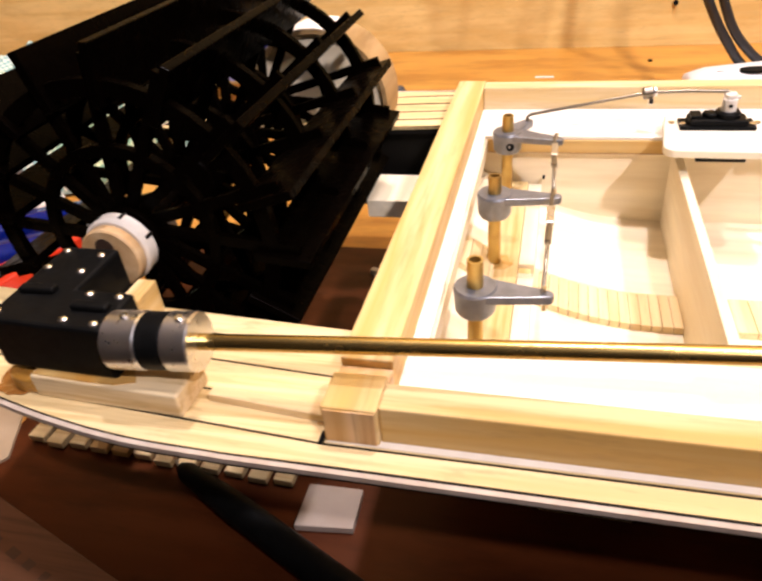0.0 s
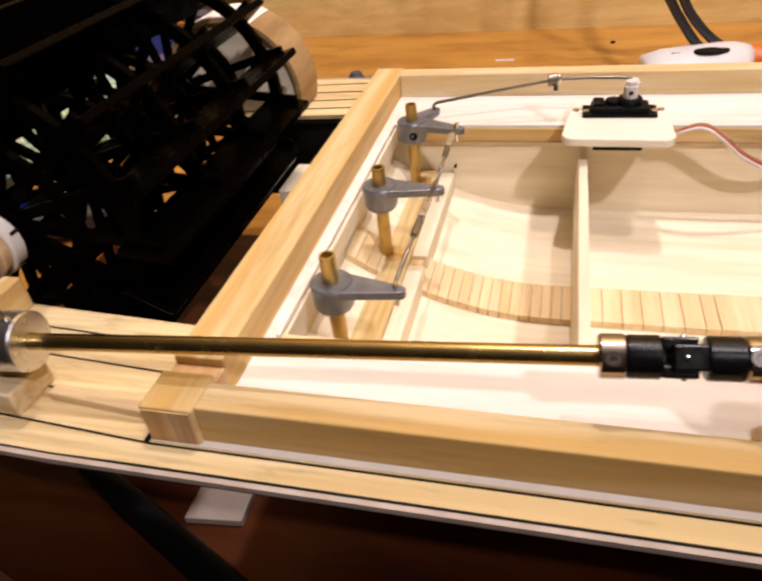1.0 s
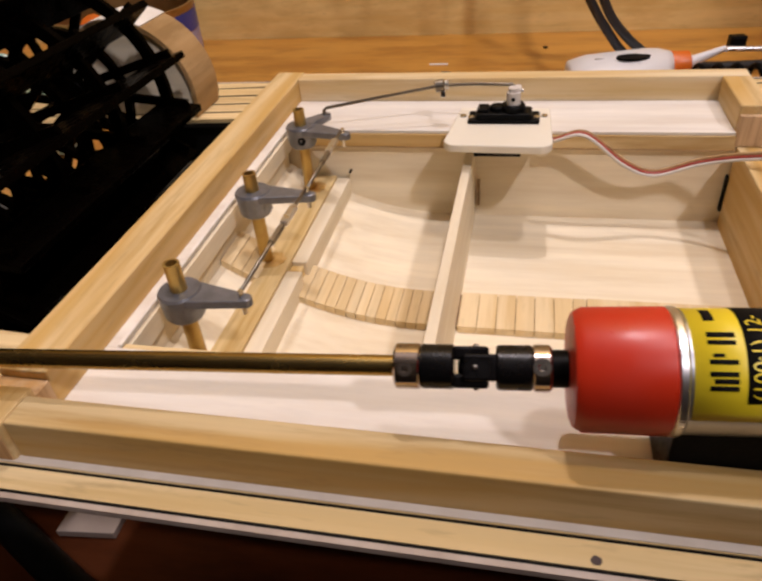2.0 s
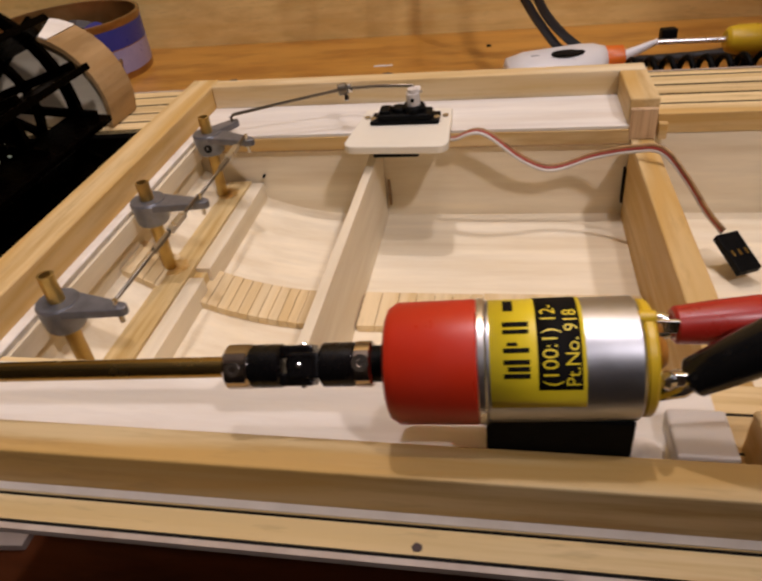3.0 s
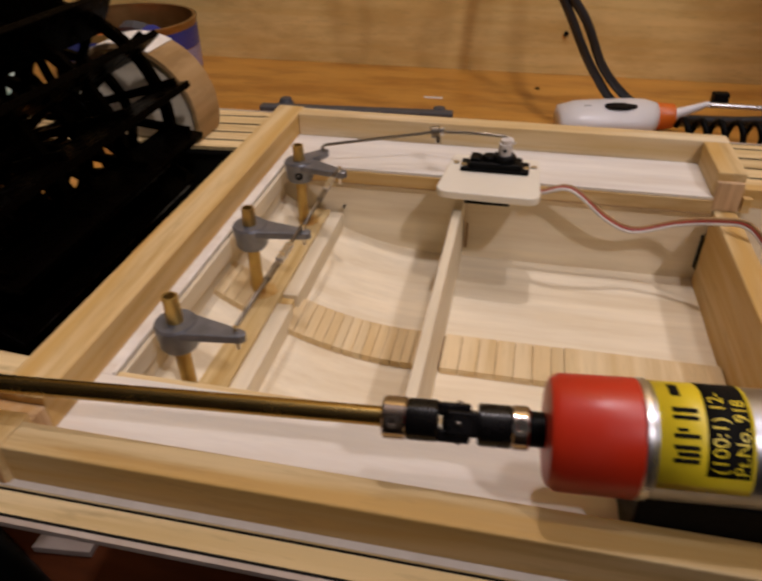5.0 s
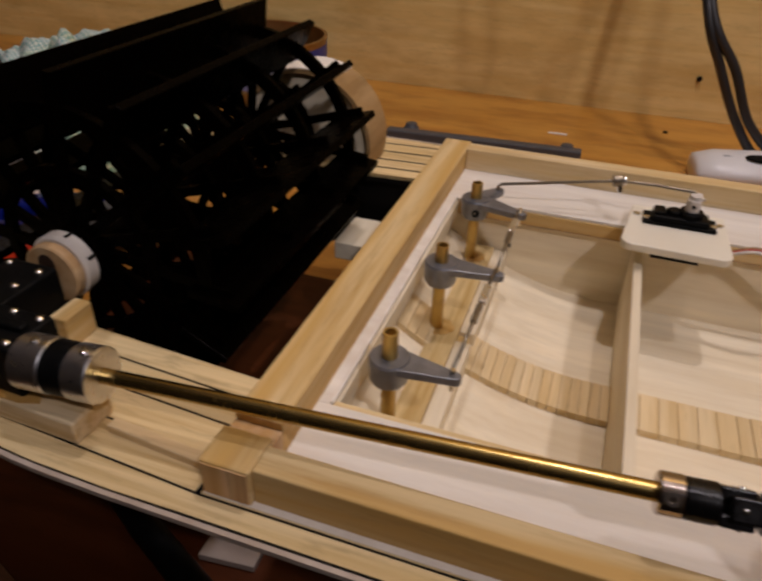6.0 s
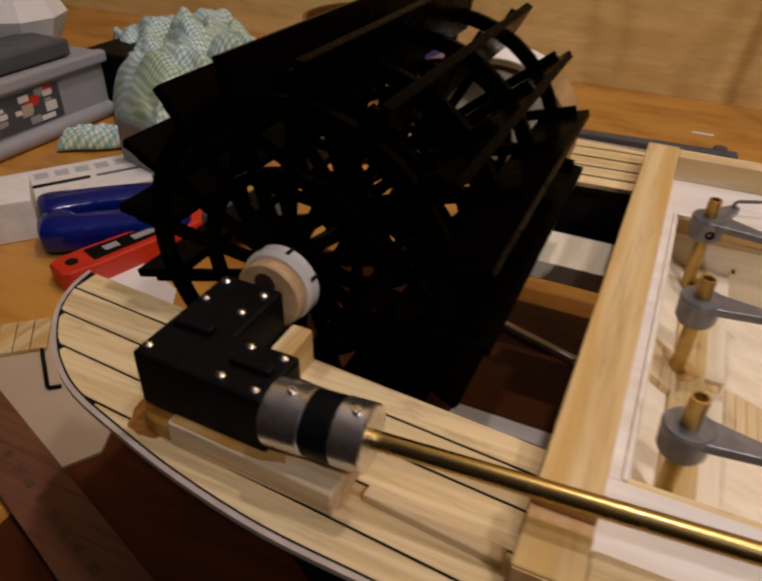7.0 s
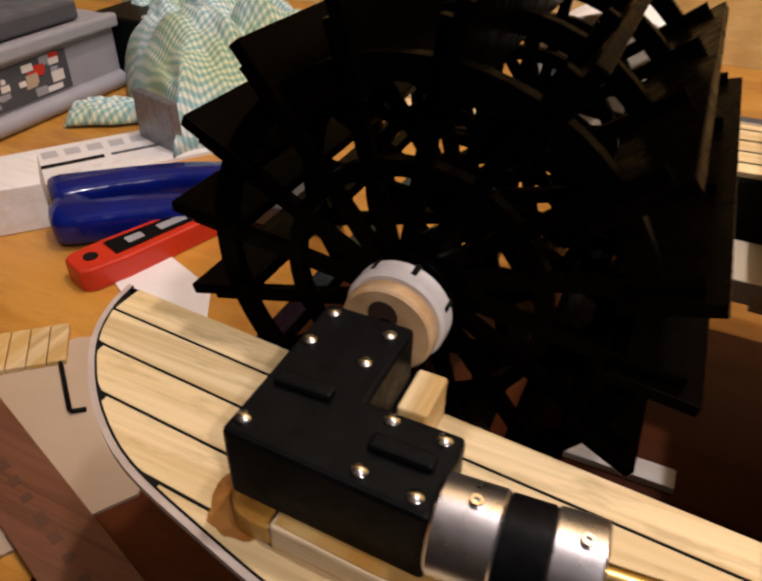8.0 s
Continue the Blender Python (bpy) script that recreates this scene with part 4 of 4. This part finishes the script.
part("body", turned(flat_loft([(0, 0, 9, 13, 6), (2, 0, 10, 19, 9), (15, 0, 11.5, 22, 11), (55, 0, 12.5, 23, 12.3), (66, 0, 12.5, 21, 12), (73, 0, 13, 12, 10), (74, 0, 13, 9, 8)], ), tip), WHITE_BOTTLE, bottle)
part("cap", turned(bm_lathe([(0, 0), (0, 9.5), (1, 10), (13, 9), (14, 7), (14, 0)], (73, 0, 13), (90, 0, 14), 28), tip), ORANGE, bottle)
part("nozzle", turned(bm_lathe([(0, 0), (0, 5), (4, 4), (26, 2), (27, 0)], (86, 0, 14), (118, -4, 28), 20), tip), WHITE_BOTTLE, bottle)
part("nozzle_clip", turned(bm_box(110, 121, -8, 0, 24, 33, 1), tip), BLACK_ABS, bottle)
logo = part("label_oval", turned(bm_prism([(44 + 12 * math.cos(a * math.tau / 20), -9 + 6 * math.sin(a * math.tau / 20)) for a in range(20)], 23.0, 24.2, "z"), tip), CAULK, bottle)
for k in range(3):
    part("print_bar", turned(bm_box(18, 36 - 4 * k, -6 - 4.5 * k, -5 - 4.5 * k, 20.5 - 1.6 * k, 22.6 - 1.6 * k), tip), DARK_GREY, bottle)
iron = thing("yellow_screwdriver", (290, 442, 24), "yellow-handled soldering tool with steel shaft on a rest", "tool")
part("shaft", bm_cyl((243, 440, 26), (292, 442, 25), 2.0, 16), STEEL, iron)
part("handle", bm_lathe([(0, 0), (0, 6), (2, 8.5), (8, 10), (20, 10.5), (34, 9), (36, 9.5), (70, 11), (72, 0)], (288, 442, 25), (360, 446, 21), 24), YELLOW_PLASTIC, iron)
part("grip", bm_lathe([(0, 10.3), (3, 11.8), (40, 12), (42, 0)], (316, 443.4, 23.4), (360, 446, 21), 24), BLACK_ABS, iron, "black rubber grip")
part("rest", bm_box(300, 306, 436, 450, 0, 16, 1), BLACK_ABS, iron)
cord = thing("coiled_cord", (280, 425, 5), "black coiled cord lying on the bench", "cable",
             bm=bm_tube([(222 + 0.7 * k, 424 + 8.5 * math.cos(k * 0.36), 11 + 8.3 * math.sin(k * 0.36)) for k in range(220)], 2.2, 8), mat=BLACK_ABS)
for k, off in enumerate((0, 9)):
    pts = [(88 + off, 580, 330), (98 + off * 0.5, 520, 210), (118 + off * 0.3, 455, 120), (138 + off * 1.1, 452, 78), (160 + off, 456, 40), (186 + off * 2, 462, 12), (230 + off * 3, 470, 4.2), (330, 480 + off, 4.2)]
    thing("power_cable", pts[3], "dark grey power cable drooping onto the bench", "cable", "power cables", bm=bm_tube(smooth_path(pts, 8), 3.3, 12), mat=CABLE_BLACK)
thing("steel_rail", (-20, 436, 0), "dark grey metal bar lying behind the boat", "metal bar", bm=turned(bm_box(-80, 78, -5, 5, 0, 9, 1.2), Matrix.Translation((-22, 434, 0)) @ Matrix.Rotation(radians(4), 4, "Z")), mat=DARK_GREY)
for kx in (-86, 44):
    thing("rail_clamp", (kx, 436, 0), "small dark clamp block beside the metal bar", "clamp", "rail clamps", bm=bm_lathe([(0, 0), (0, 7), (5, 7), (7, 5.5), (9.5, 4.5), (10, 0)], (kx, 446, 0), (kx, 446, 20), 16), mat=DARK_GREY)
thing("wood_chip", (32, 497, 0), "pale wood shaving on the bench", "wood chip", bm=bm_box(24, 40, 495, 498, 0, 0.6), mat=PAPER)
thing("bench_speck", (121, 538, 0), "dark speck on the bench", "chip", bm=bm_cyl((121, 538, 0), (121, 538, 1), 2.2, 10), mat=CAULK)
thing("wall_nail", (142, 589, 37), "dark nail head in the wall", "nail", bm=bm_cyl((142, 589.2, 37), (142, 586, 37), 2.2, 12), mat=CAULK)
# cables looped high along the wall, which throw their shadows on it
REACH = 48 / (589 - LAMP[1] * 1000)
for pts in ([(-84, 230), (-83, 100), (-79, 30), (-64, 3), (-48, 25), (-56, 90), (-66, 230)], [(70, 230), (42, 90), (12, 32), (4, 3), (24, 6), (32, 90), (30, 230)]):
    path = smooth_path([(px + REACH * (LAMP[0] * 1000 - px), 541, pz + REACH * (LAMP[2] * 1000 - pz)) for px, pz in pts], 8)
    path = [Vector((path[0].x, 588, 420))] + path + [Vector((path[-1].x, 588, 420))]
    thing("hanging_cable", tuple(path[0]), "dark cable looped from the wall above the bench", "cable", "hanging cables", bm=bm_tube(path, 3.4, 10), mat=DARK_GREY)
tin = thing("round_tin", (-266, 516, 0), "round blue and lilac tin full of odds and ends", "tin")
TX, TY = -266, 516
part("wall", bm_lathe([(0, 0), (0, 66), (50, 66), (50, 64.5), (2, 64.5), (2, 0)], (TX, TY, 0), (TX, TY, 90), 56), TIN_METAL, tin)
part("band", bm_lathe([(6, 66.1), (6, 66.5), (27, 66.5), (27, 66.1), (6, 66.1)], (TX, TY, 0), (TX, TY, 90), 56), LILAC, tin)
part("band", bm_lathe([(28, 66.1), (28, 66.5), (45, 66.5), (45, 66.1), (28, 66.1)], (TX, TY, 0), (TX, TY, 90), 56), BLUE_LABEL, tin)
part("rim", bm_lathe([(49, 64), (49, 67.2), (51.5, 67.2), (51.5, 64), (49, 64)], (TX, TY, 0), (TX, TY, 90), 56), TIN_METAL, tin)
for k, (dx, dy, r, mat) in enumerate(((-20, -10, 22, ORANGE), (12, -22, 16, BLACK_ABS), (20, 14, 14, BLUE_LABEL), (-5, 25, 20, DARK_GREY), (34, -8, 10, YELLOW_PLASTIC), (-40, 12, 14, ORANGE))):
    thing("tin_scrap", (TX + dx, TY + dy, 28), "crumpled scrap inside the tin", "scrap", "scraps in the tin",
          bm=turned(bm_lathe([(0, 0), (1, r * 0.8), (6, r), (14, r * 0.7), (17, 0)], (0, 0, 0), (0, 0, 20), 9), Matrix.Translation((TX + dx, TY + dy, 26)) @ Matrix.Rotation(0.5 * (k % 3 - 1), 4, "X")), mat=mat)

# ---- things on the bench by the stern ----
pl = thing("pliers", (-280, 165, 0), "blue-gripped pliers lying on the bench", "pliers")
grip_a = [(-312, 158), (-309, 166), (-300, 174), (-284, 189), (-262, 207), (-238, 219), (-214, 224), (-213, 208), (-236, 202), (-256, 190), (-274, 172), (-287, 158), (-294, 147)]
grip_b = [(-293, 146), (-286, 156), (-276, 154), (-262, 166), (-244, 178), (-222, 186), (-218, 172), (-236, 162), (-254, 147), (-268, 133), (-276, 128), (-288, 137)]
part("grip", bm_prism(grip_a, 1.5, 17, "z", 4.2), BLUE_GRIP, pl, "blue dipped plastic grip")
part("grip", bm_prism(grip_b, 1.5, 17, "z", 4.2), BLUE_GRIP, pl, "blue dipped plastic grip")
for ob_ in pl.children:
    for f_ in ob_.data.polygons:
        f_.use_smooth = True
part("head", bm_prism([(-216, 184), (-214, 220), (-190, 218), (-165, 206), (-165, 198), (-190, 186)], 4, 16, "z", 1.5), DARK_GREY, pl)
kn = thing("utility_knife", (-232, 155, 0), "red utility knife with black inlay on the bench", "knife")
m = Matrix.Translation((-249, 112, 0)) @ Matrix.Rotation(radians(71), 4, "Z")
body = [(0, -7), (4, -10), (20, -11), (60, -9), (100, -7), (102, 6), (60, 9), (20, 10), (4, 9), (0, 6)]
part("body", turned(bm_prism(body, 0, 11, "z", 1.2), m), RED_PLASTIC, kn)
part("inlay", turned(bm_prism([(18, -6), (74, -4), (74, 5), (18, 6)], 10.8, 11.8, "z", 0.3), m), BLACK_ABS, kn)
part("eyelet", turned(bm_cyl((9, 0, 10.6), (9, 0, 11.4), 3.2, 20), m), CAULK, kn)
for a, b_ in ((26, 34), (42, 56)):
    part("print_bar", turned(bm_box(a, b_, -2.5, 2.5, 11.75, 11.95), m), GREY_CASE, kn)
ns = thing("printed_strip", (-345, 215, 0), "white printed card strip on the bench", "card strip")
m = Matrix.Translation((-356, 176, 0)) @ Matrix.Rotation(radians(56), 4, "Z")
part("card", turned(bm_box(-14, 105, -27, 22, 0, 2.5, 0.3), m), PAPER, ns)
for k in range(7):
    part("print_bar", turned(bm_box(2 + 12.5 * k, 10.5 + 12.5 * k, 6, 15, 2.45, 2.7), m), FAINT_PRINT, ns)
part("print_bar", turned(bm_box(4, 46, -7, -2.5, 2.45, 2.7), m), CAULK, ns)
part("print_bar", turned(bm_box(50, 90, -6, -3, 2.45, 2.7), m), DARK_GREY, ns)
for k in range(8):
    part("print_bar", turned(bm_box(4 + 11 * k, 9 + 11 * k, -19, -14, 2.45, 2.65), m), WHITE_TRIM, ns)
thing("wood_offcut", (-310, 142, 0), "pale square wooden offcut on the bench", "wood block", bm=turned(bm_box(-26, 16, -17, 17, 0, 24, 0.8), Matrix.Translation((-318, 142, 0)) @ Matrix.Rotation(radians(50), 4, "Z")), mat=WHITE_DECK)
thing("steel_block", (-308, 240, 0), "upright dull steel plate on the bench", "metal plate", bm=turned(bm_box(-18, 18, -3, 3, 0, 32, 0.6), Matrix.Translation((-308, 240, 0)) @ Matrix.Rotation(radians(-15), 4, "Z")), mat=GREY_CAST)

case = thing("tool_case", (-440, 210, 0), "grey plastic tool case with a picture label", "tool case")
part("shell", bm_box(-520, -402, 90, 312, 0, 50, 3), GREY_CASE, case)
part("ridge", bm_cyl((-402, 92, 6), (-402, 311, 6), 6, 16, 1), GREY_CASE, case)
part("lid_edge", bm_box(-404, -396, 90, 312, 42, 51, 2), GREY_CASE, case)
lab = part("picture_label", bm_box(-402, -401.2, 190, 266, 14, 38), DARK_GREY, case, "printed label with small coloured patches")
for k in range(26):
    y0, z0 = 192 + random.random() * 66, 15 + random.random() * 18
    part("print_patch", bm_box(-401.3, -400.9 + 0.01 * k, y0, y0 + 3 + random.random() * 9, z0, z0 + 2 + random.random() * 5), random.choice((PAPER, CARD, RED_PLASTIC, LILAC, GREY_CASE, WHITE_TRIM)), lab)
thing("dark_box", (-430, 255, 51), "dark grey plastic box on the tool case", "box", bm=bm_box(-448, -405, 224, 288, 51.2, 63, 2), mat=DARK_GREY)
thing("red_box", (-430, 200, 51), "dull red box on the tool case", "box", bm=bm_box(-470, -415, 160, 218, 51.2, 66, 2), mat=RED_BOOT)
# Plain black block fills the dark gap beside the tool case.
thing("black_box", (-385, 345, 0), "black block between the tool case and the cloth", "box", bm=bm_box(-428, -378, 316, 362, 0, 46, 2), mat=BLACK_ABS)


def cloth(name, label, cx, cy, rx, ry, turn, high, seed, n=70):
    """A crumpled cloth thrown down in folds."""
    bm = bmesh.new()
    grid = []
    for j in range(n + 1):
        row = []
        for i in range(n + 1):
            u, v = i / n * 2 - 1, j / n * 2 - 1
            q = Vector((u * 1.7 + seed, v * 1.7, seed))
            wob = noise.noise(q * 1.2) * 0.22
            rad = max(abs(u), abs(v))
            fold = abs(noise.noise(q * 1.6)) * 0.9 + abs(noise.noise(q * 3.4)) * 0.35
            env = max(0.0, 1 - rad ** 7) * (0.75 + 0.25 * math.cos(v * 1.5))
            px, py = rx * u * (1 + wob), ry * v * (1 + noise.noise(q + Vector((5, 1, 2))) * 0.22)
            c_, s_ = math.cos(radians(turn)), math.sin(radians(turn))
            row.append(bm.verts.new((cx + px * c_ - py * s_, cy + px * s_ + py * c_, 2.5 + high * env * (0.75 + fold * 0.5))))
        grid.append(row)
    for j in range(n):
        for i in range(n):
            f = bm.faces.new((grid[j][i], grid[j][i + 1], grid[j + 1][i + 1], grid[j + 1][i]))
            f.smooth = True
    ob = thing(name, (cx, cy, 0), label, "cloth", bm=bm, mat=CHECK)
    sol = ob.modifiers.new("thickness", "SOLIDIFY")
    sol.thickness = 0.0015
    return ob


cloth("checked_cloth", "crumpled green and blue checked cloth heaped on the bench", -346, 358, 126, 68, -38, 63, 3.3)
cloth("cloth_corner", "rolled corner of a blue checked cloth on the bench", -356, 262, 34, 13, 34, 12, 7.1, 36)
thing("crumpled_paper", (-500, 330, 51), "crumpled white paper behind the tool case", "paper", bm=turned(bm_lathe([(0, 0), (2, 30), (20, 38), (45, 25), (55, 0)], (0, 0, 0), (0, 0, 60), 9), Matrix.Translation((-470, 300, 51))), mat=PAPER)
copper = thing("copper_coil", (-230, 470, 0), "loop of copper-coloured wire on the bench", "wire coil")
for k in range(5):
    part("turn", bm_tube([(-235 + (30 + k) * math.cos(a * math.tau / 30), 470 + (30 + k) * math.sin(a * math.tau / 30), 2.5 + 3.6 * k + 2 * math.sin(a * 0.4)) for a in range(31)], 2.0, 8), TIN_METAL, copper)

# sheets and strips under the stern
thing("card_sheet", (-180, 50, 0), "tan cardboard sheet on the bench under the stern", "cardboard",
      bm=bm_prism([(-236, 54), (-222, 86), (-196, 100), (-168, 74), (-152, 40), (-172, 8), (-212, -40), (-262, -20)], 0.2, 1.4), mat=CARD)
# Board runs on below the wheel well, where its dark colour paints shade.
thing("dark_board", (100, 80, 0), "dark red-brown varnished board under the boat, carried on to shade the wheel well", "board", bm=bm_box(-160, 430, -60, 205, 0.0, 0.16), mat=BOARD)
thing("paper_scrap", (-215, 138, 0), "white paper scrap beside the knife", "paper", bm=bm_prism([(-238, 122), (-231, 149), (-196, 136), (-180, 110), (-205, 104)], 0.2, 0.7), mat=PAPER)
ruler = thing("brown_ruler", (-160, 10, 1.5), "red-brown wooden ruler with worn markings", "ruler")
m = Matrix.Translation((-204, 32, 1.5)) @ Matrix.Rotation(radians(-19), 4, "Z")
part("blade", turned(bm_box(-60, 190, -9, 11, 0, 2.2, 0.3), m), RULER_WOOD, ruler)
for k in range(14):
    part("mark", turned(bm_box(-2 + 9 * k, 1.0 + 9 * k + (k * 5) % 3, -1.5, 1.6, 2.15, 2.3), m), RULER_PRINT, ruler)
thing("hex_key", (-205, 62, 1.5), "black hex key lying on the cardboard", "hex key", bm=bm_tube([(-220, 75, 2.4), (-195.5, 56, 2.4), (-194, 55.6, 2.4), (-190.5, 58.5, 2.4)], 0.9, 6), mat=BLACK_ABS)
rib = thing("ribbed_offcut", (-232, 72, 0), "ribbed strip of pale wood on the bench", "wood strip")
m = Matrix.Translation((-240, 62, 0)) @ Matrix.Rotation(radians(42), 4, "Z")
for k in range(7):
    part("rib", turned(bm_box(-22 + 7 * k, -15.5 + 7 * k, -9, 13, 0.1, 3.6, 0.3), m), BEAM_Y, rib)
rib = thing("ribbed_offcut", (-95, 50, 0), "long ribbed strip of pale wood under the stern", "wood strip")
for k in range(12):
    part("rib", turned(bm_box(-150 + 9.5 * k, -143 + 9.5 * k, 42 + random.random() * 2, 58, 1.5, 4.4, 0.3), Matrix.Rotation(radians(-2), 4, "Z")), STAINED, rib)
thing("foam_scrap", (-21, 38, 0), "square white scrap under the deck, coloured darker for the shade there", "scrap", bm=bm_prism([(-31, 46), (-12, 46.5), (-11.5, 31), (-31, 29)], 0.1, 3, "z", 0.3), mat=SCRAP)
pen = thing("black_probe", (-50, 30, 5), "black tapered probe handle lying under the deck edge", "tool")
part("handle", bm_lathe([(0, 0), (0.3, 2), (4, 3.6), (30, 5), (120, 5.4), (122, 0)], (-78, 42.5, 6.5), (40, -14, 6.5), 24), BLACK_ABS, pen)
part("tip", bm_tube([(-78, 42.5, 6.5), (-84, 48, 2.5)], 0.6, 8), STEEL, pen)
thing("white_strip", (-26, 116, 0), "pale wood strip lying under the wheel well", "wood strip", bm=bm_box(-44, -4, 112, 120, 0.1, 3, 0.3), mat=WHITE_DECK)
thing("thin_stick", (-26, 175, 0), "thin pale stick lying under the wheel well", "wood strip", bm=turned(bm_box(-20, 20, -1.5, 1.5, 0.1, 3, 0.2), Matrix.Translation((-24, 175, 0)) @ Matrix.Rotation(radians(-18), 4, "Z")), mat=WHITE_DECK)
